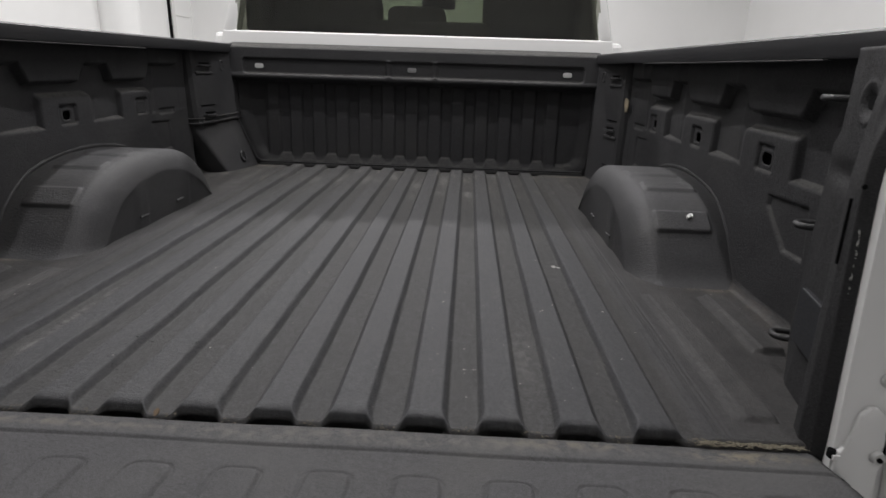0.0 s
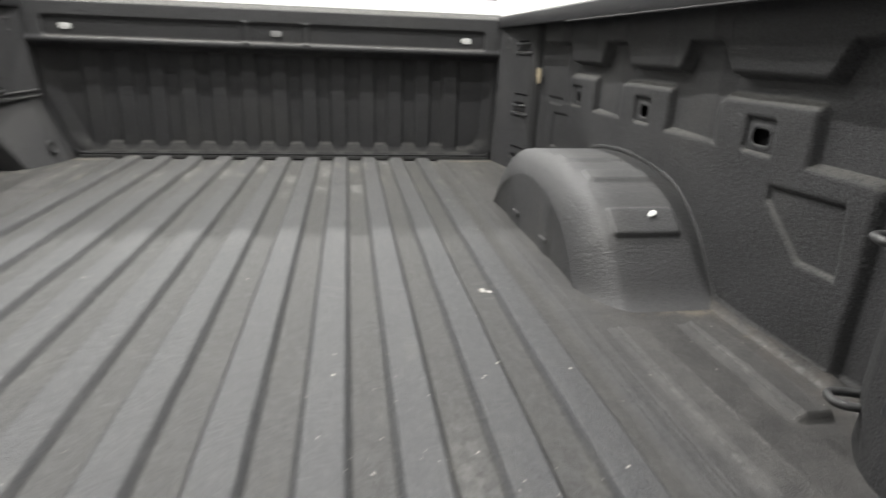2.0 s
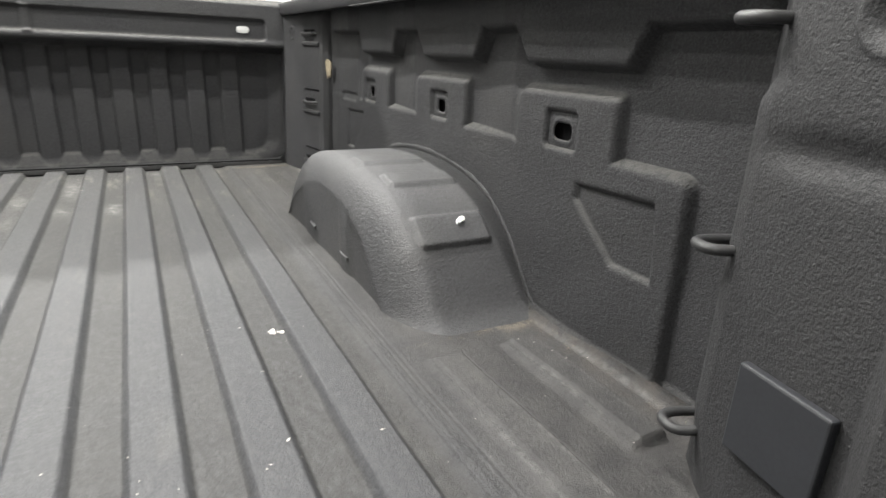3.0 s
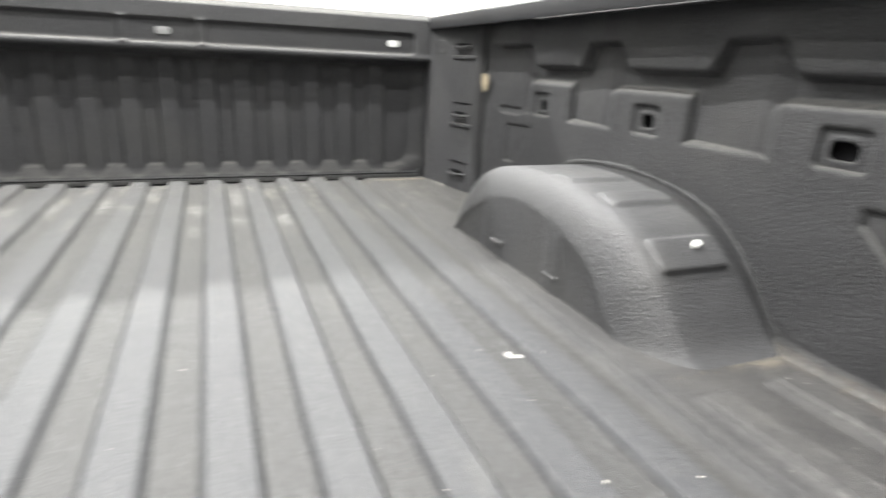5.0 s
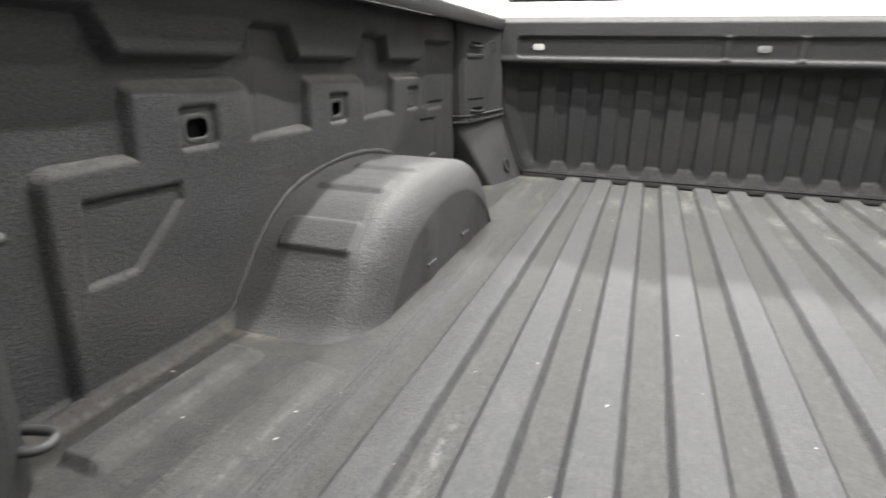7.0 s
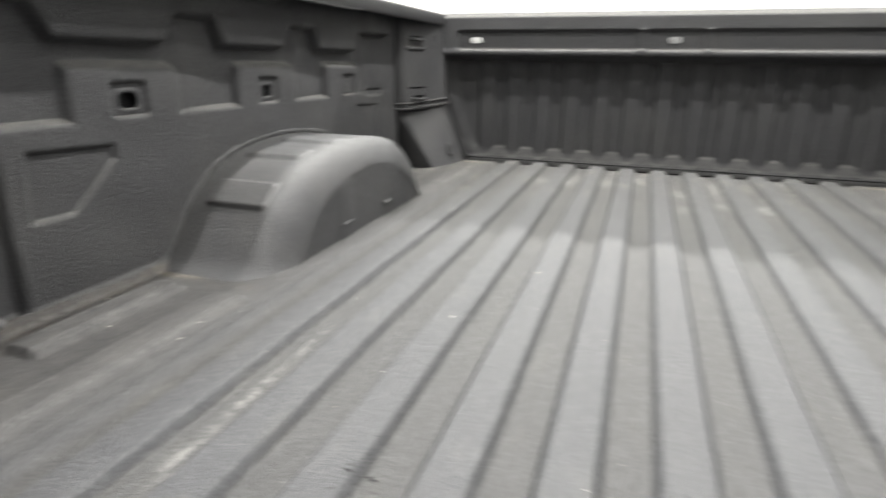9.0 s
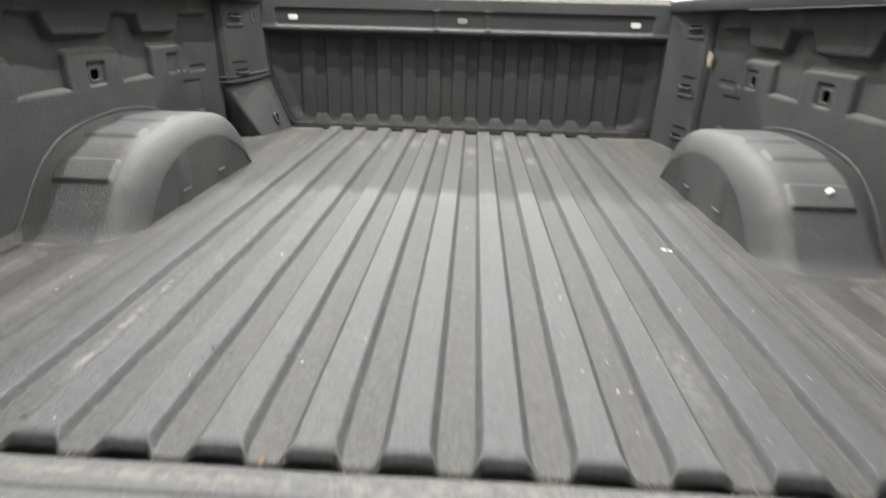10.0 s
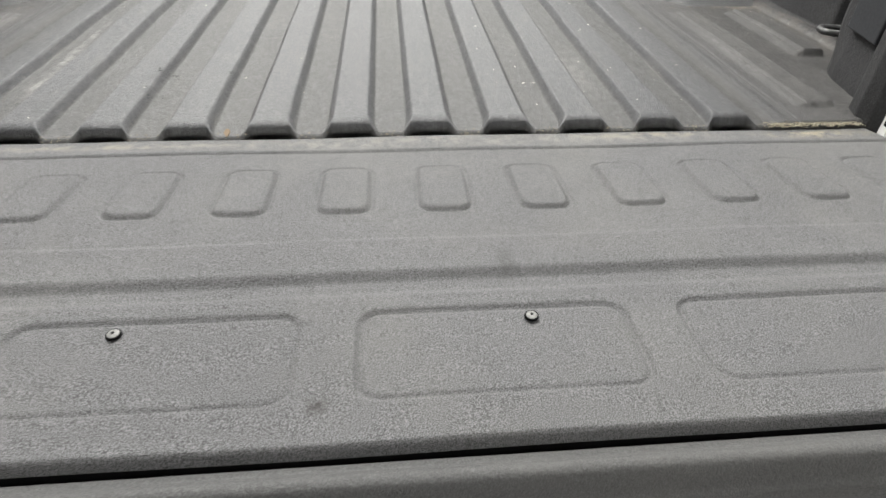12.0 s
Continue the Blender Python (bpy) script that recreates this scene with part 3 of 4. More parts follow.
# ---- front corner columns ----
def column(s):
    zz = [-0.012, 0.0, 0.1, 0.2, 0.3, 0.4, 0.5] if s > 0 else [0.200, 0.3, 0.4, 0.5]
    plan = [(0.880, 1.642), (0.862, 1.645), (0.849, 1.652), (0.843, 1.668), (0.804, 1.885), (0.799, 1.910), (0.799, 1.96)]
    tilt = 0.005 if s > 0 else 0.026
    v = [[(s * (x - (tilt if 0 < i else 0) * (1 - z / 0.5)), y, z) for i, (x, y) in enumerate(plan)] for z in zz]
    ob = put(link("corner_column", np.array(v).reshape(-1, 3), grid_faces(len(zz), len(plan), None, s > 0), LINER, label="charcoal-lined stake pocket column in the bed's front corner", smooth=False, thick=0.004))
    turn = math.atan2(0.039, 0.217)

    def at(y, z, out):
        x = 0.843 - (y - 1.668) * 0.18 - tilt * (1 - z / 0.5) - out - 0.0035
        return (s * x, y, z)

    def block(name, y, z, hx, hy, hz, out, mat, bevel):
        bm = boxed((-hx, -hy, -hz), (hx, hy, hz), bevel)
        bmesh.ops.transform(bm, matrix=Matrix.Translation(at(y, z, out)) @ Matrix.Rotation(s * turn, 4, "Z"), verts=bm.verts)
        part(name, bm, mat, ob, smooth=bevel > 0.003)
    for z in (0.425, 0.225, 0.045) if s > 0 else (0.425, 0.232):
        y = 1.722
        # slots and recesses are raised black plates; the hollows' shade is their colour
        if z < 0.4:
            block("slot", y - 0.006, z + 0.036, 0.003, 0.048, 0.0026, -0.0006, BLACK, 0.001)
        block("hook_recess", y + 0.004, z + 0.004, 0.003, 0.034, 0.0065, -0.0008, BLACK, 0.001)
        if z > 0.1:
            block("tab", y - 0.004, z - 0.030, 0.007, 0.056, 0.0060, 0.0, LINER, 0.005)
        part("wire_hook", tube([at(y + 0.040, z, -0.004), at(y + 0.030, z - 0.002, 0.010), at(y - 0.010, z - 0.003, 0.014), at(y - 0.034, z - 0.001, 0.010), at(y - 0.040, z, -0.002)], 0.0052, 8), HOOK, ob, smooth=True)
    loop = ring_points(at(1.845, 0.425, 0.0), (0, 0, 1), (s * -0.18, 1, 0), 0.018, 0.012)
    part("dimple", tube(loop, 0.0040, 8, True), LINER, ob, smooth=True)
    return ob


COLUMNS = {s: column(s) for s in (1, -1)}

# sloping cover at the foot of the left column
rows = []
for h in np.linspace(0, 1, 25):
    corner = Vector((-0.860 + 0.112 * h ** 0.92, 1.642 + 0.066 * h))
    rear, front = Vector((-0.880, 1.640 + 0.068 * h)), Vector((-0.783 + 0.080 * h, 1.914 + 0.016 * h))
    r = 0.030 - 0.020 * h
    a, b = corner + (rear - corner).normalized() * min(r, 0.016 + 0.02 * h), corner + (front - corner).normalized() * r * 1.4
    turn = [a * (1 - t) ** 2 + corner * 2 * t * (1 - t) + b * t * t for t in np.linspace(0, 1, 9)]
    plan = [rear, (rear + a) / 2] + turn + [b + (front - b) * t for t in (0.33, 0.66, 1.0)]
    rows.append([(p.x, p.y, 0.205 - 0.217 * h) for p in plan])
cover = put(link("corner_cover", np.array(rows).reshape(-1, 3), grid_faces(len(rows), len(rows[0])), LINER, label="sloping charcoal-lined cover in the bed corner", thick=0.003))
for z in (0.199, 0.217):
    part("seam_strip", tube([(-0.872, 1.632, z), (-0.842, 1.638, z), (-0.822, 1.664, z), (-0.783, 1.885, z + 0.006), (-0.777, 1.912, z + 0.008)], 0.0036, 8), LINER, cover, smooth=True)


part("tie_down_loop", tube(ring_points((-0.736, 1.842, 0.045), (-0.30, 0.06, 1), (0.14, 1, 0), 0.020, 0.015), 0.0045, 8, True), HOOK, cover, smooth=True)

# ---- bulkhead ----
xs, zs = line((-0.815, 0.815, 0.0035)), line((-0.02, 0.525, 0.0035))
x, z = np.meshgrid(xs, zs, indexing="ij")
k = np.clip(np.floor((x + 0.0055) / 0.105), -6, 5)
groove = smooth(np.abs(x - (k + 0.5) * 0.105 + 0.0055) - 0.0235 , 0.0036)
groove = np.maximum(groove, np.maximum(smooth(x + 0.668, 0.0045), smooth(0.655 - x, 0.0045)))
# the pressed field ends in a slope at one side and a rounded corner at the other
inside = smooth(poly(x, z, [(-0.752, 0.40), (-0.750, 0.24), (-0.700, 0.095), (-0.676, 0.050), (-0.630, 0.030), (0.690, 0.030), (0.722, 0.040), (0.742, 0.066), (0.750, 0.11), (0.760, 0.40)]), 0.010)
base = 1.972 + 0.006 * np.clip((z - 0.05) / 0.22, 0, 1)
field = poly(x, z, [(-0.775, 0.40), (-0.772, 0.24), (-0.715, 0.085), (-0.685, 0.036), (-0.64, 0.018), (0.70, 0.018), (0.738, 0.032), (0.760, 0.062), (0.768, 0.11), (0.778, 0.40)])
y = base + 0.0150 * groove * inside - 0.012 * (1 - smooth(field, 0.020))
y = y + 0.010 * smooth(0.668 - np.abs(x), 0.02) * smooth(0.05 - z, 0.03) * (1 - groove * inside)
# flat foot, with a sloping wedge at the bottom of each groove
up = np.clip((z - 0.012) / 0.034, 0, 1)
wedge = smooth(np.abs(x - (k + 0.5) * 0.105 + 0.0055) - 0.038 + 0.016 * up, 0.0035) * smooth(z - 0.046, 0.0035) * smooth(np.abs(x) - 0.680, 0.004)
y = y * (1 - wedge) + np.minimum(y, 1.957 + 0.020 * up) * wedge
low = smooth(z - 0.013, 0.0045) * smooth(np.abs(x) - 0.70, 0.02)
y = y * (1 - low) + 1.9555 * low
rail = smooth(0.368 - z, 0.012)
y = y * (1 - rail) + 1.910 * rail + 0.011 * smooth(rbox(x, z, 0, 0.428, 0.735, 0.030, 0.012), 0.0045)
for cx in (-0.10, 0.10):
    y = y - 0.007 * smooth(rbox(x, z, cx, 0.428, 0.011, 0.05, 0.006), 0.006) * smooth(np.abs(z - 0.428) - 0.034, 0.004)
y = y - 0.003 * smooth(np.abs(z - 0.387) - 0.007, 0.008)
y = y + 0.10 * np.clip((z - 0.502) / 0.02, 0, 1) ** 2 + ripple(x, z, 0.0003)
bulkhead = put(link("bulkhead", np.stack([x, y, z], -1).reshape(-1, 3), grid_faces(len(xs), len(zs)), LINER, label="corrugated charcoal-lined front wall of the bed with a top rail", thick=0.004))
for cx in (-0.667, 0.0, 0.667):
    part("rail_plug", prism([(cx + 0.019 * math.copysign(abs(math.cos(a)) ** 0.5, math.cos(a)), 0.428 + 0.010 * math.copysign(abs(math.sin(a)) ** 0.6, math.sin(a))) for a in np.linspace(0, math.tau, 28, endpoint=False)], 1, 1.917, 1.932, 0.002), PLUGM if cx else GREYPLUG, bulkhead, "pale grey oval plug" if cx else "mid grey oval plug", smooth=True)
part("floor_gap_seal", boxed((-0.70, 1.9425, -0.0095), (0.775, 1.953, 0.0035), 0.002), TRIM, bulkhead, "grey sealing strip along the bulkhead foot")
part("edge_seal", tube([(-0.803, 1.935, 0.36), (-0.790, 1.935, 0.215), (-0.718, 1.946, 0.028), (-0.700, 1.953, 0.010), (-0.66, 1.958, 0.007), (0.70, 1.958, 0.007), (0.768, 1.953, 0.008), (0.790, 1.946, 0.030), (0.797, 1.935, 0.215), (0.800, 1.930, 0.365)], 0.0042, 8), PLASTIC, bulkhead, smooth=True)
# solid black bar: the shaded gap under the strip put into its colour
part("foot_gap", boxed((-0.70, 1.9440, -0.018), (0.775, 1.958, -0.0100), 0.001), BLACK, bulkhead)
part("top_gap", boxed((-0.70, 1.9480, 0.0030), (0.775, 1.957, 0.0062), 0.001), BLACK, bulkhead)


# ---- bed rails ----
def rail_cap(s):
    section = [(0.788, 0.478), (0.784, 0.484), (0.784, 0.511), (0.788, 0.515), (0.82, 0.516), (0.92, 0.516), (0.95, 0.508), (0.956, 0.470), (0.945, 0.470), (0.93, 0.495), (0.80, 0.495), (0.796, 0.478)]
    ob = put(part("rail_cap", prism([(s * x, z) for x, z in section], 1, -0.03, 2.0), PLASTIC, None, "matt black plastic cap along the bed rail", smooth=True))
    part("inner_flange", boxed((min(s * 0.79, s * 0.875), 0.25, 0.486), (max(s * 0.79, s * 0.875), 1.96, 0.494), 0.002), LINER, ob)
    part("flange_lip", boxed((min(s * 0.782, s * 0.80), 0.28, 0.4745), (max(s * 0.782, s * 0.80), 1.23, 0.4770), 0.001), LINER, ob, "thin pale edge of the folded flange")
    return ob


for s in (1, -1):
    rail_cap(s)


# ---- rear posts ----
def flare(z):
    """How far the rear edge of the post bends outward near the rail."""
    return 0.10 * max(0.0, (z - 0.335) / 0.155) ** 3


def lean(z):
    """How far the rear edge of the post stands outward towards its foot."""
    return 0.0185 * max(0.0, 1 - max(z, 0) / 0.334)


LOBE = ((0.0, 0.704), (0.18, 0.701), (0.246, 0.6993), (0.341, 0.6975), (0.377, 0.7005), (0.429, 0.704), (0.464, 0.7105), (0.49, 0.716))
BOSS = (0.1105, 0.4218)   # y, z


def rear_post(s):
    zz = line((-0.02, 0.37, 0.006), (0.37, 0.47, 0.0025), (0.47, 0.49, 0.005))
    plan = [(0.872, 0.235), (0.80, 0.222), (0.774, 0.210), (0.762, 0.192), (0.752, 0.150), (0.743, 0.105), (0.734, 0.062), (0.722, 0.046), (0.701, 0.038), (0.690, 0.012), (0.692, -0.008), (0.704, -0.018)]
    # more columns over the flat face that carries the boss
    share = line((0, 3, 0.25), (3, 6, 0.045), (6, 11, 0.125))
    rows = []
    for z in zz:
        foot = float(smooth(z - 0.04, 0.04))
        top = float(smooth(0.37 - z, 0.012))
        inner = float(np.interp(z, *zip(*LOBE)))
        row = []
        for i, (x, y) in enumerate(plan):
            dx = (0.011 - 0.004 * foot) * (1 if 1 <= i <= 6 else 0) + (flare(z) + lean(z) if i >= 10 else 0)
            dx += 0.007 * math.exp(-((z - 0.327) / 0.014) ** 2) * (1 if 4 <= i <= 6 else 0.3 if i == 3 else 0)
            x = inner if i == 9 else inner + 0.009 if i == 8 else max(x, inner + 0.022) if i == 7 else x + dx
            row.append((x, y - 0.010 * top * (1 if i in (2, 3) else 0) - 0.018 * foot * (1 if i in (2, 3) else 0)))
        row = np.array(row)
        x, y = (np.interp(share, np.arange(len(plan)), row[:, k]) for k in (0, 1))
        # dished boss pressed into the face
        r = np.hypot(y - BOSS[0], z - BOSS[1])
        x = x + np.where(share < 7, 0.0075 * smooth(r - 0.0135, 0.0085) - 0.0022 * smooth(np.abs(r - 0.0255) - 0.002, 0.004), 0)
        rows.append(np.stack([s * x, y, np.full_like(x, z)], -1))
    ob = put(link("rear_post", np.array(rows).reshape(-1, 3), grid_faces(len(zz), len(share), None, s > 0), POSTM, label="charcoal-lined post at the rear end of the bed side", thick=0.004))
    for z in (0.423, 0.234, 0.048):
        part("tie_down_ring", tube(ring_points((s * (0.790 if s > 0 else 0.796 if z < 0.1 else 0.812), 0.215, z), (s * -1, 0.35, 0), (s * 0.35, 1, 0), 0.027, 0.016), 0.0052, 10, True), HOOK, ob, smooth=True)
    turn = Matrix.Rotation(-s * math.atan2(0.20, 1.0), 4, "Z")
    bm = boxed((-0.005, -0.043, -0.041), (0.005, 0.043, 0.041), 0.0022)
    bmesh.ops.transform(bm, matrix=Matrix.Translation((s * 0.7505, 0.1145, 0.113)) @ turn, verts=bm.verts)
    part("cover_plate", bm, PLATE, ob, "smooth black square cover plate")
    bm = bmesh.new()
    bmesh.ops.create_cone(bm, cap_ends=True, segments=20, radius1=0.0085, radius2=0.0085, depth=0.004, matrix=Matrix.Translation((s * 0.7600, BOSS[0] + 0.001, BOSS[1])) @ turn @ Matrix.Rotation(radians(90), 4, "Y"))
    part("bolt_hole", bm, BLACK, ob, smooth=True)
    # dark joint between the post's face and its rounded rear edge, drawn as a black tube
    part("slit", tube([(s * (float(np.interp(z, *zip(*LOBE))) - 0.0004), 0.0135, z) for z in (0.238, 0.262, 0.290, 0.318)], 0.0021, 6), BLACK, ob)
    bm = bmesh.new()
    bmesh.ops.create_cone(bm, cap_ends=True, segments=14, radius1=0.0030, radius2=0.0030, depth=0.003, matrix=Matrix.Translation((s * 0.6936, -0.0093, 0.336)) @ Matrix.Rotation(s * radians(50), 4, "Z") @ Matrix.Rotation(radians(90), 4, "Y"))
    part("pin_hole", bm, BLACK, ob, smooth=True)
    # paint worn through along the rear edge
    pick = random.Random(31)
    for k in range(22):
        z = pick.gauss(0.268, 0.010) if k < 14 else pick.gauss(0.222, 0.008)
        f = 0.37 + pick.uniform(-0.06, 0.06)
        x, y, w = 0.692 + lean(z) + 0.012 * f, -0.008 - 0.010 * f, pick.uniform(0.0002, 0.0006)
        part("scratch", boxed((s * x - w, y - w, z), (s * x + w, y + w, z + pick.uniform(0.001, 0.004))), SCUFF, ob)
    return ob


for s in (1, -1):
    rear_post(s)


# ---- outer body of the bed ----
def quarter_panel(s):
    inner = [(0.7045 + flare(z) + lean(z), z) for z in line((-0.03, 0.49, 0.02))]
    pts = [(0.735, -0.16)] + inner + [(0.94, 0.49), (0.94, -0.16)]
    jamb = put(part("quarter_panel", prism([(s * x, z) for x, z in pts], 1, -0.030, -0.017, 0.002), PAINT, None, "white painted rear end of the bed side"))
    outer = [(0.905, -0.45), (0.905, 0.47), (0.94, 0.49), (0.985, 0.30), (1.0, 0.05), (0.99, -0.35), (0.95, -0.45)]
    part("outer_skin", prism([(s * x, z) for x, z in outer], 1, -0.017, 2.02), PAINT, jamb, smooth=True)
    # lamp surround, set off from the jamb by a dark joint
    edge = [(0.786, 0.0), (0.781, 0.030), (0.785, 0.046), (0.780, 0.062), (0.783, 0.076), (0.787, 0.16), (0.806, 0.30), (0.833, 0.47)]
    part("lamp_surround", prism([(s * x, z) for x, z in edge + [(0.985, 0.47), (1.0, 0.05), (0.99, -0.12), (0.80, -0.12)]], 1, -0.050, -0.031, 0.004), PAINT, jamb, smooth=True)
    part("joint", tube([(s * (x - 0.002), -0.032, z) for x, z in edge], 0.0024, 6), BLACK, jamb)
    lens = [(0.800, -0.012), (0.809, 0.068), (0.822, 0.20), (0.848, 0.36), (0.93, 0.36), (0.965, 0.20), (0.97, 0.02)]
    part("tail_lamp", prism([(s * x, z) for x, z in lens], 1, -0.066, -0.048, 0.006, 3), RED, jamb, "red tail lamp lens", smooth=True)
    for nm, x, z, r0, r1, y0, mt in (("grommet", 0.7655, 0.109, 0.0105, 0.009, -0.034, PLUGM), ("grommet_hole", 0.767, 0.109, 0.0058, 0.0058, -0.0352, BLACK), ("bracket_bolt", 0.771, 0.006, 0.009, 0.0075, -0.041, PLUGM), ("bolt_socket", 0.770, 0.006, 0.003, 0.003, -0.0445, BLACK)):
        bm = bmesh.new()
        bmesh.ops.create_cone(bm, cap_ends=True, segments=20, radius1=r0, radius2=r1, depth=0.006, matrix=Matrix.Translation((s * x, y0, z)) @ Matrix.Rotation(radians(90), 4, "X"))
        part(nm, bm, mt, jamb, smooth=True)
    hinge = [(0.723, 0.010), (0.733, 0.014), (0.736, 0.030), (0.739, 0.062), (0.745, 0.070), (0.752, 0.071), (0.755, 0.075), (0.761, 0.072), (0.772, 0.062), (0.777, 0.055), (0.776, 0.040), (0.773, 0.030), (0.779, 0.012), (0.782, -0.06), (0.725, -0.06)]
    part("hinge_bracket", prism([(s * x, z) for x, z in hinge], 1, -0.0375, -0.0305, 0.003, 3), PAINT, jamb, smooth=True)
    part("stop_block", boxed((min(s * 0.717, s * 0.727), -0.036, -0.003), (max(s * 0.717, s * 0.727), -0.026, 0.010), 0.002), BLACK, jamb)
    part("stop_tab", boxed((min(s * 0.7185, s * 0.7275), -0.0395, -0.002), (max(s * 0.7185, s * 0.7275), -0.0365, 0.0055), 0.001), PAINT, jamb)
    part("striker", tube([(s * 0.766, -0.03, 0.256), (s * 0.765, -0.048, 0.262), (s * 0.771, -0.056, 0.240), (s * 0.776, -0.050, 0.222), (s * 0.780, -0.034, 0.195)], 0.0062, 8), HOOK, jamb, "dark latch striker", smooth=True)
    return jamb


for s in (1, -1):
    quarter_panel(s)

# ---- tailgate ----
GW = 0.738
xs, ys = line((-GW, GW, 0.0018)), line((-0.480, -0.010, 0.0018))
x, y = np.meshgrid(xs, ys, indexing="ij")
z = np.interp(y, (-0.480, -0.37, -0.20, -0.06, -0.01), (0.0165, 0.0135, 0.004, -0.007, -0.014))
z = z - 0.0044 * smooth(np.abs(y + 0.058) - 0.003, 0.003)
k = np.clip(np.round(x / PITCH), -6, 6)
d = rbox(x, y, k * PITCH + 0.002, -0.1585, 0.0245, 0.0465, 0.012)
z = z + 0.0030 * smooth(d, 0.0030) - 0.0034 * smooth(np.abs(d - 0.0036) - 0.0012, 0.0026)
z = z + 0.0015 * smooth(y + 0.259, 0.003) - 0.007 * smooth(y + 0.312, 0.006) + 0.004 * smooth(y + 0.334, 0.006)
k = np.clip(np.floor(x / 0.2575), -3, 2)
d = rbox(x, y, (k + 0.5) * 0.2575, -0.400, 0.107, 0.044, 0.018)
z = z - 0.0022 * smooth(d, 0.003) - 0.0030 * smooth(np.abs(d + 0.002) - 0.0010, 0.0024)
z = z - 0.012 * smooth(y + 0.4785, 0.0025)
z = z - 0.02 * smooth(GW - 0.012 - np.abs(x), 0.02) + ripple(x * 0.6, y, 0.0005)
tailgate = put(link("tailgate", np.stack([x, y, z], -1).reshape(-1, 3), grid_faces(len(xs), len(ys)), GATE, label="lowered tailgate with grey textured lining and pressed pads"))
crest = [(-0.4842, -0.002), (-0.4850, 0.0042), (-0.4905, 0.0058), (-0.4945, 0.0090), (-0.4985, 0.0104), (-0.5030, 0.0088), (-0.5062, 0.0036), (-0.5090, -0.0030), (-0.5110, -0.0074), (-0.5130, -0.0096), (-0.5145, -0.0125), (-0.5145, -0.018)]
cap = []
for i in range(1, len(crest) - 2):
    p0, p1, p2, p3 = (Vector(crest[i + k]) for k in (-1, 0, 1, 2))
    cap += [tuple(0.5 * (2 * p1 + f * (p2 - p0) + f * f * (2 * p0 - 5 * p1 + 4 * p2 - p3) + f ** 3 * (3 * p1 - p0 - 3 * p2 + p3))) for f in (0, 0.25, 0.5, 0.75)]
cap = [(-0.4842, -0.012)] + cap + [(-0.5145, -0.0125), (-0.5145, -0.05), (-0.4842, -0.05)]
part("edge_cap", prism(cap, 0, -GW, GW), TRIM, tailgate, "rounded black plastic edge cap", smooth=True)
part("outer_skin", boxed((-GW - 0.004, -0.512, -0.085), (GW + 0.004, -0.034, -0.041), 0.006), PAINT, tailgate, "white painted outer side")
RZ = 0.013
for cx in (-0.158, 0.158):
    bm = bmesh.new()
    bmesh.ops.create_uvsphere(bm, u_segments=18, v_segments=8, radius=0.0047, matrix=Matrix.Translation((cx, -0.371, RZ)) @ Matrix.Diagonal((1, 1, 0.24, 1)))
    part("rivet", bm, RIVET, tailgate, "dull metal rivet", smooth=True)
    bm = bmesh.new()
    bmesh.ops.create_cone(bm, cap_ends=True, segments=12, radius1=0.0013, radius2=0.0012, depth=0.002, matrix=Matrix.Translation((cx, -0.371, RZ + 0.0005)))
    part("rivet_hole", bm, BLACK, tailgate, smooth=True)
    bm = bmesh.new()
    bmesh.ops.create_cone(bm, cap_ends=True, segments=20, radius1=0.0058, radius2=0.0053, depth=0.0016, matrix=Matrix.Translation((cx, -0.371, RZ - 0.0006)))
    part("rivet_rim", bm, BLACK, tailgate, smooth=True)
# black blocks added inside the gaps to keep them dark
part("gap_filler", boxed((-GW + 0.01, -0.490, -0.040), (GW - 0.01, -0.465, -0.006)), BLACK, tailgate)
part("hinge_gap_filler", boxed((-0.74, -0.033, -0.085), (0.74, -0.004, -0.034)), BLACK, tailgate)

# ---- cab ----
CY = 2.06
cab = put(part("cab", prism([(-0.90, -0.45), (0.90, -0.45), (0.885, 0.50), (0.875, 0.578), (-0.875, 0.578), (-0.885, 0.50)], 1, CY, CY + 0.05, 0.006), PAINT, None, "white painted crew cab"))
ZT = 1.22


def bar(name, a, b, w, d, mat, parent, label=""):
    """A squared bar between two points; w across x, d along y."""
    a, b = Vector(a), Vector(b)
    bm = bmesh.new()
    v = [[bm.verts.new(p + Vector((i * w / 2, j * d / 2, 0))) for i, j in ((-1, -1), (1, -1), (1, 1), (-1, 1))] for p in (a, b)]
    bm.faces.new(v[0]), bm.faces.new(v[1][::-1])
    for i in range(4):
        bm.faces.new((v[0][i], v[1][i], v[1][(i + 1) % 4], v[0][(i + 1) % 4]))
    bmesh.ops.bevel(bm, geom=bm.edges[:], offset=min(w, d) * 0.25, segments=2, affect="EDGES", profile=0.5)
    return part(name, bm, mat, parent, label, smooth=True)


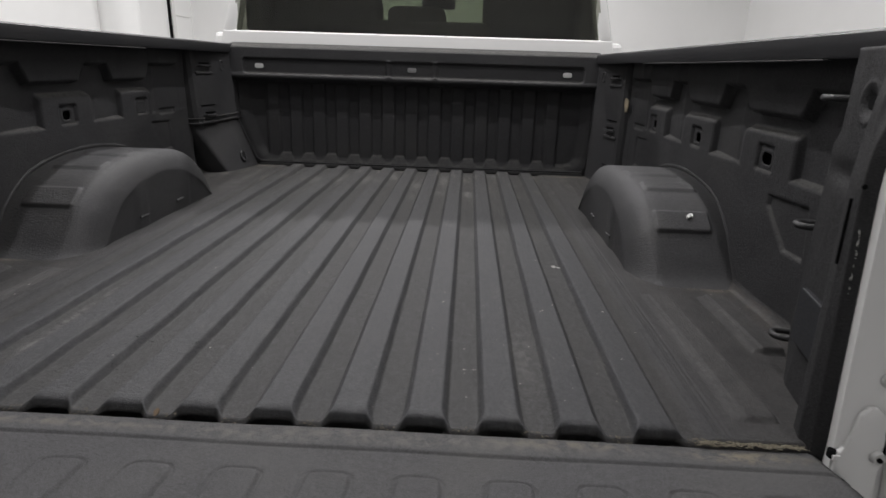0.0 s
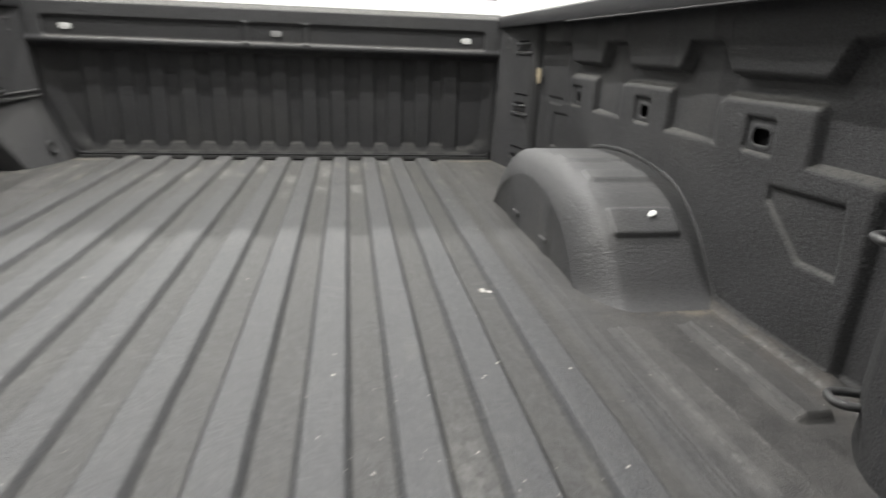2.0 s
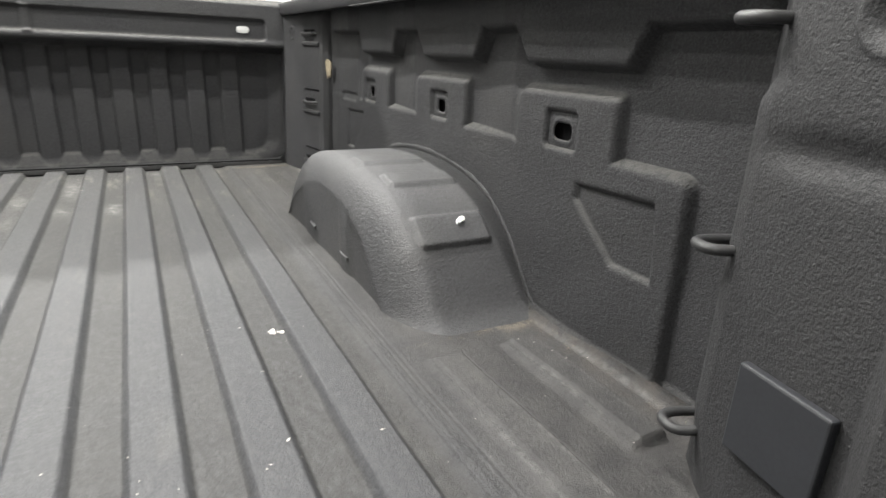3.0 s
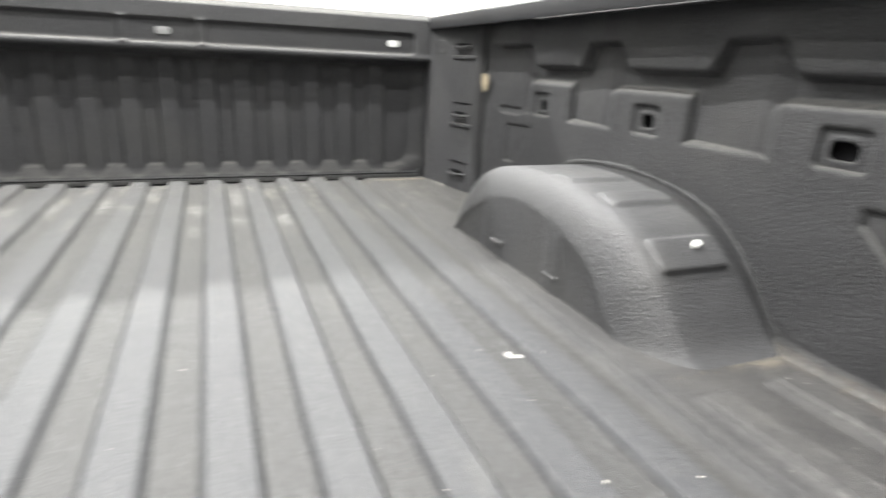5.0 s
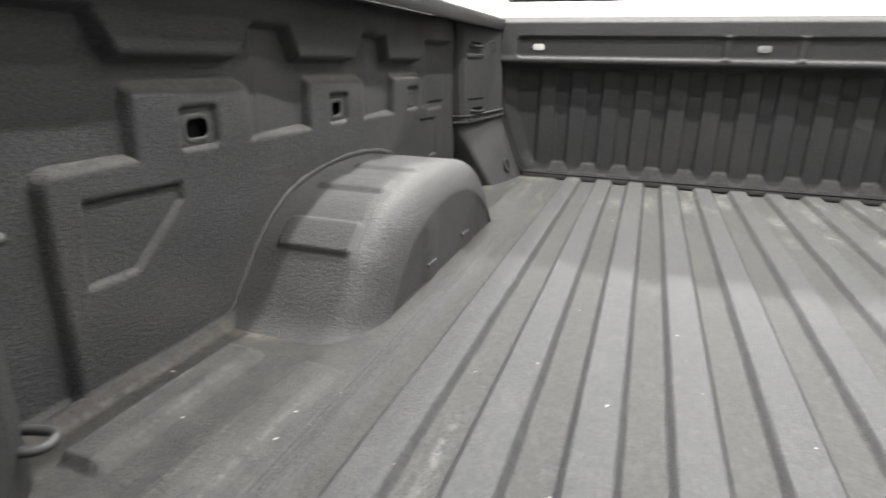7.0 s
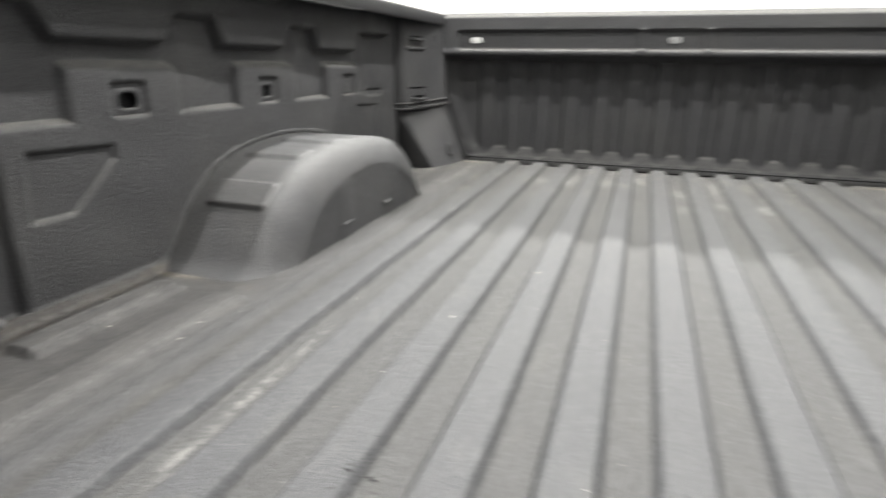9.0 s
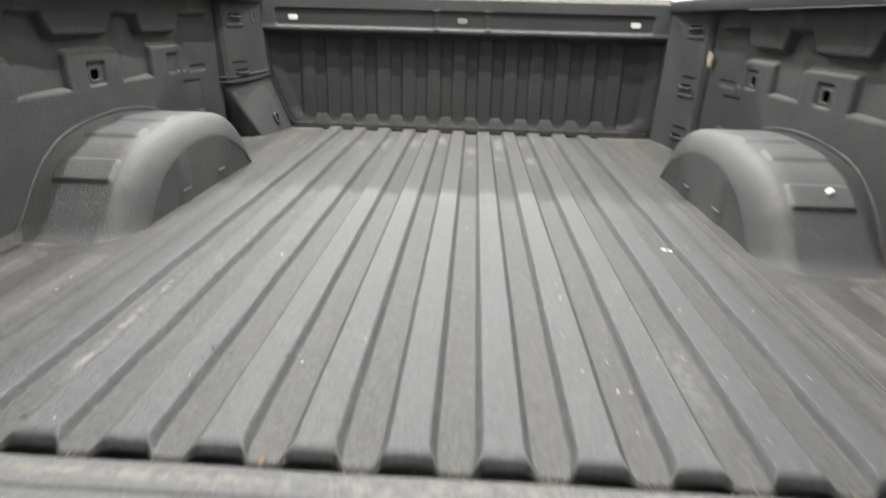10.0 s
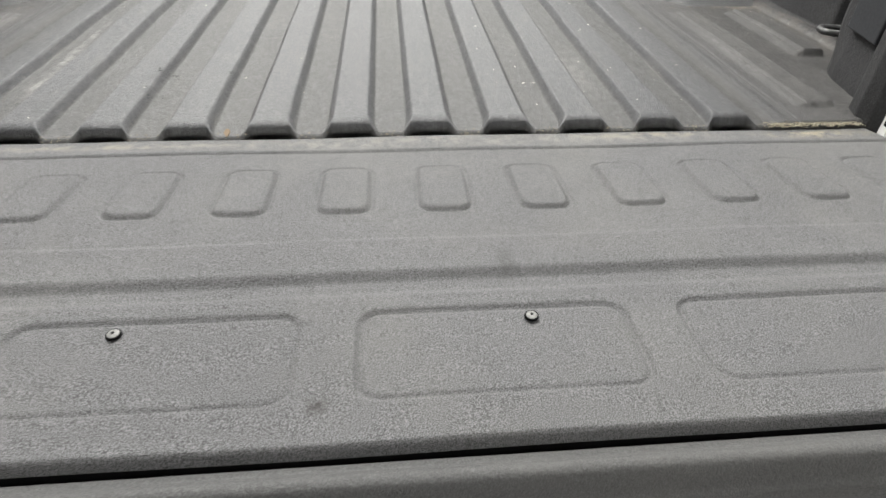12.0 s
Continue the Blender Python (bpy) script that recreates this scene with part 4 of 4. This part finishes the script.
for s in (1, -1):
    bar("rear_pillar", (s * 0.848, CY + 0.04, 0.56), (s * 0.70, CY + 0.10, ZT), 0.062, 0.08, PAINT, cab)
    bar("front_pillar", (s * 0.88, 4.15, 0.56), (s * 0.70, 3.45, ZT), 0.06, 0.08, PAINT, cab)
    bar("door_pillar", (s * 0.88, 3.05, 0.56), (s * 0.71, 3.05, ZT), 0.05, 0.10, BLACK, cab)
    part("cab_side", boxed((min(s * 0.86, s * 0.93), CY + 0.03, -0.45), (max(s * 0.86, s * 0.93), 4.3, 0.57), 0.02), PAINT, cab)
    part("side_mirror", boxed((min(s * 1.08, s * 1.22), 3.72, 0.52), (max(s * 1.08, s * 1.22), 3.80, 0.80), 0.03, 3), PLASTIC, cab, "black door mirror", smooth=True)
    part("mirror_arm", boxed((min(s * 0.90, s * 1.10), 3.73, 0.56), (max(s * 0.90, s * 1.10), 3.77, 0.62), 0.01), PLASTIC, cab)
part("roof", boxed((-0.73, CY + 0.06, ZT - 0.03), (0.73, 3.50, ZT + 0.03), 0.012, 3), PAINT, cab, smooth=True)
part("rear_header", boxed((-0.73, CY + 0.05, ZT - 0.14), (0.73, CY + 0.12, ZT - 0.02), 0.01), PAINT, cab)
part("bonnet", boxed((-0.88, 4.12, -0.45), (0.88, 5.25, 0.48), 0.06, 3), PAINT, cab, smooth=True)
part("cab_floor", boxed((-0.87, CY + 0.05, -0.47), (0.87, 4.2, -0.42)), BLACK, cab)
part("dashboard", boxed((-0.85, 3.75, 0.05), (0.85, 4.13, 0.52), 0.05, 3), CLOTH, cab, smooth=True)
bm = prism([(-0.835, 0.578), (0.835, 0.578), (0.715, ZT - 0.05), (-0.715, ZT - 0.05)], 1, CY + 0.012, CY + 0.017)
window = part("rear_window", bm, GLASS, cab, "dark tinted rear window")
window.visible_shadow = False
bm = bmesh.new()
vs = [bm.verts.new(p) for p in ((-0.86, 4.14, 0.56), (0.86, 4.14, 0.56), (0.69, 3.46, ZT), (-0.69, 3.46, ZT))]
bm.faces.new(vs)
bmesh.ops.solidify(bm, geom=bm.faces[:], thickness=0.005)
screen = part("windscreen", bm, CLEAR, cab, "green-tinted windscreen")
screen.visible_shadow = False


def seat(x, y, half, top):
    part("seat", boxed((x - 0.27, y - 0.07, 0.0), (x + 0.27, y + 0.07, 0.53), 0.05, 3), CLOTH, cab, "charcoal seat back", smooth=True)
    part("headrest", boxed((x - half, y - 0.06, 0.535), (x + half, y + 0.06, top), 0.045, 4), CLOTH, cab, smooth=True)


for x, wide in ((-0.46, 0.265), (0.52, 0.22)):
    seat(x, 2.36, wide, 0.95)
for x in (-0.46, 0.50):
    seat(x, 3.2, 0.15, 0.84)
seat(-0.022, 2.38, 0.145, 0.725)
part("seat", boxed((-0.74, 2.30, 0.0), (0.76, 2.44, 0.655), 0.03, 3), CLOTH, cab, "charcoal rear bench back", smooth=True)
for s in (1, -1):
    part("side_glass", boxed((min(s * 0.80, s * 0.806), 2.5, 0.56), (max(s * 0.80, s * 0.806), 3.95, ZT - 0.02)), GLASS, cab).visible_shadow = False
    part("pillar_trim", boxed((min(s * 0.74, s * 0.80), CY + 0.09, 0.50), (max(s * 0.74, s * 0.80), 2.55, ZT - 0.03), 0.02), CLOTH, cab)
part("headliner", boxed((-0.72, CY + 0.13, ZT - 0.05), (0.72, 3.48, ZT - 0.032)), CLOTH, cab)
part("rear_view_mirror", boxed((-0.095, 3.52, 0.815), (0.135, 3.55, 0.875), 0.012, 3), BLACK, cab, smooth=True)

# ---- wheels ----
for x in (-0.80, 0.80):
    for y in (WY, 4.55):
        bm = bmesh.new()
        prof = [(0.23, 0.13), (0.37, 0.13), (0.40, 0.10), (0.41, 0.0), (0.40, -0.10), (0.37, -0.13), (0.23, -0.13)]
        ring = [[bm.verts.new((x + w, y + r * math.cos(t), GROUND + 0.41 + r * math.sin(t))) for r, w in prof] for t in np.linspace(0, math.tau, 40, endpoint=False)]
        for i in range(40):
            A, B = ring[i], ring[(i + 1) % 40]
            for j in range(len(prof) - 1):
                bm.faces.new((A[j], A[j + 1], B[j + 1], B[j]))
        wheel = put(part("wheel", bm, RUBBER, None, smooth=True))
        bm = bmesh.new()
        bmesh.ops.create_cone(bm, cap_ends=True, segments=32, radius1=0.24, radius2=0.24, depth=0.2, matrix=Matrix.Translation((x, y, GROUND + 0.41)) @ Matrix.Rotation(radians(90), 4, "Y"))
        part("rim", bm, STEEL, wheel, smooth=True)

# ---- marks and dirt in the bed ----
def flake(points, m, thick, mat, parent, name, label=""):
    """A thin uneven flake lying at the pose m."""
    bm = prism(points, 2, -thick, thick)
    bmesh.ops.transform(bm, matrix=m, verts=bm.verts)
    return part(name, bm, mat, parent, label)


rnd = random.Random(5)


def scrape(x, y, r, seed, squash=1.5, count=4):
    """A broken scuff: a few small flakes close together."""
    pick = random.Random(seed)
    for k in range(count):
        px, py = x + pick.uniform(-1, 1) * r, y + pick.uniform(-1, 1) * r * squash
        rr = r * pick.uniform(0.25, 0.6)
        z = float(floor_height(np.array([px]), np.array([py]))[0])
        flake(blob(px, py, rr, seed * 10 + k, squash), Matrix.Translation((0, 0, z + 0.0006)), 0.0004, SCUFF, bed_floor, "scuff", "small white scuff")


scrape(0.481, 0.677, 0.009, 3, 1.3, 6)
slope = Matrix.Translation((0.785, 0.686, 0.1265)) @ Matrix.Rotation(radians(37), 4, "X")
for k in range(3):
    flake(blob(rnd.uniform(-0.004, 0.004), rnd.uniform(-0.006, 0.006), rnd.uniform(0.003, 0.006), 40 + k), slope, 0.004, CHALK, HOUSINGS[1], "scuff", "white scraped mark")
flake(blob(0, 0, 0.021, 8, 1.5, 13), Matrix.Translation((0.8490, 1.606, 0.331)) @ Matrix.Rotation(radians(-72), 4, "Z") @ Matrix.Rotation(radians(90), 4, "X"), 0.0015, PAPER, COLUMNS[1], "torn_label", "torn remains of a tan paper label")


def crumbs(name, label, mat, places, lo, hi, seed, flat=0.5):
    """Loose bits as one object: small irregular tetrahedra lying on the liner."""
    pick = random.Random(seed)
    v, f = [], []
    for x, y, z in places:
        r, base, turn = pick.uniform(lo, hi), len(v), pick.uniform(0, math.tau)
        stretch = pick.choice((1, 1, 1.4, 2.6))
        for k in range(4):
            a = turn + k * math.pi / 2
            q = r * pick.uniform(0.6, 1.0)
            v.append((x + q * math.cos(a) * (stretch if k % 2 else 1), y + q * math.sin(a) * (stretch if k % 2 else 1), z))
        v.append((x + pick.uniform(-0.3, 0.3) * r, y + pick.uniform(-0.3, 0.3) * r, z + flat * r))
        f += [(base + k, base + (k + 1) % 4, base + 4) for k in range(4)] + [(base + 3, base + 2, base + 1, base)]
    return tagged(link(name, v, f, mat, smooth=False), label, "debris", kind="stuff")


def on_floor(x, y):
    return (x, y, float(floor_height(np.array([x]), np.array([y]))[0]) + 0.0004)


spots = [on_floor(rnd.uniform(-0.55, 0.58), rnd.uniform(0.03, 1.85)) for _ in range(110)]
spots += [on_floor(rnd.gauss(0.33, 0.09), rnd.gauss(0.25, 0.12)) for _ in range(45)]
spots += [on_floor(s * rnd.uniform(0.60, 0.85), rnd.uniform(0.25, 0.5)) for s in (1, -1) for _ in range(14)]
spots += [on_floor(rnd.uniform(-0.55, 0.60), rnd.uniform(1.84, 1.90)) for _ in range(40)]
crumbs("pale_grit", "scattered pale grit and flakes on the bed floor", PALE, [p for p in spots if p[1] > 0.02], 0.0006, 0.0018, 6)
gap = []
for k in range(-6, 6):
    for _ in range(rnd.randint(18, 46)):
        y = rnd.uniform(-0.011, 0.003)
        gap.append((PITCH * (k + 0.5) + rnd.gauss(0, 0.010), y, -0.0125 + 0.9 * min(0, y) + rnd.uniform(0, 0.002)))
gap += [(rnd.uniform(0.56, 0.70), rnd.uniform(-0.012, 0.002), -0.0095 + rnd.uniform(0, 0.003)) for _ in range(140)]
gap += [(rnd.uniform(-0.70, -0.56), rnd.uniform(-0.024, 0.006), -0.006 + rnd.uniform(0, 0.004)) for _ in range(160)]
v, f = [], []
for _ in range(170):
    s = 1 if rnd.random() < 0.75 else -1
    x, y, z, a, half, w = s * rnd.uniform(0.57, 0.705), rnd.gauss(-0.006, 0.0022), rnd.uniform(-0.0105, -0.0075), rnd.gauss(0, 0.5), rnd.uniform(0.002, 0.011), rnd.uniform(0.0003, 0.0007)
    base, dx, dy = len(v), half * math.cos(a), half * math.sin(a)
    lift = rnd.uniform(-0.0015, 0.0015)
    v += [(x - dx, y - dy - w, z), (x + dx, y + dy - w, z + lift), (x + dx, y + dy + w, z + lift), (x - dx, y - dy + w, z), (x, y, z + 2 * w)]
    f += [(base, base + 1, base + 4), (base + 1, base + 2, base + 4), (base + 2, base + 3, base + 4), (base + 3, base, base + 4), (base + 3, base + 2, base + 1, base)]
tagged(link("straw", v, f, STRAW, smooth=False), "bits of dry straw lying in the tailgate gap", "debris", kind="stuff")
crumbs("dry_dirt", "dry tan dirt and straw along the tailgate gap", TAN, gap, 0.0006, 0.0017, 7, 0.6)
seam = []
for s in (1, -1):
    for _ in range(60):
        y = rnd.uniform(0.24, 0.60)
        x = rnd.uniform(0.838, 0.853)
        seam.append((s * x, y, float(floor_height(np.array([x]), np.array([y]))[0]) + 0.0003))
    seam += [on_floor(s * rnd.uniform(0.63, 0.85), 0.555 - abs(rnd.gauss(0, 0.012))) for _ in range(60)]
    seam += [on_floor(s * rnd.uniform(0.62, 0.80) if s > 0 else -rnd.uniform(0.60, 0.70), rnd.uniform(1.885, 1.912)) for _ in range(60)]
crumbs("seam_dust", "fine tan dust along the bed's seams", TAN, seam, 0.0005, 0.0014, 8, 0.4)
flake(blob(0, 0, 0.0045, 11, 1.6, 8), Matrix.Translation((-0.154, -0.006, -0.006)) @ Matrix.Rotation(radians(25), 4, "X"), 0.0008, plain("orange_leaf_scrap", (0.10, 0.066, 0.035), 0.8), None, "leaf_scrap")
tagged(bpy.data.objects["leaf_scrap"], "small dry orange leaf scrap at the tailgate gap", "leaf")
crumbs("dark_specks", "small dark specks of tar on the ridges", BLACK, [on_floor(rnd.gauss(x, 0.010), rnd.gauss(y, 0.016)) for x, y, c in ((-0.286, 0.205, 30), (-0.180, 0.175, 16), (-0.285, 0.11, 10), (-0.476, 0.045, 10)) for _ in range(c)], 0.0008, 0.0022, 9, 0.3)
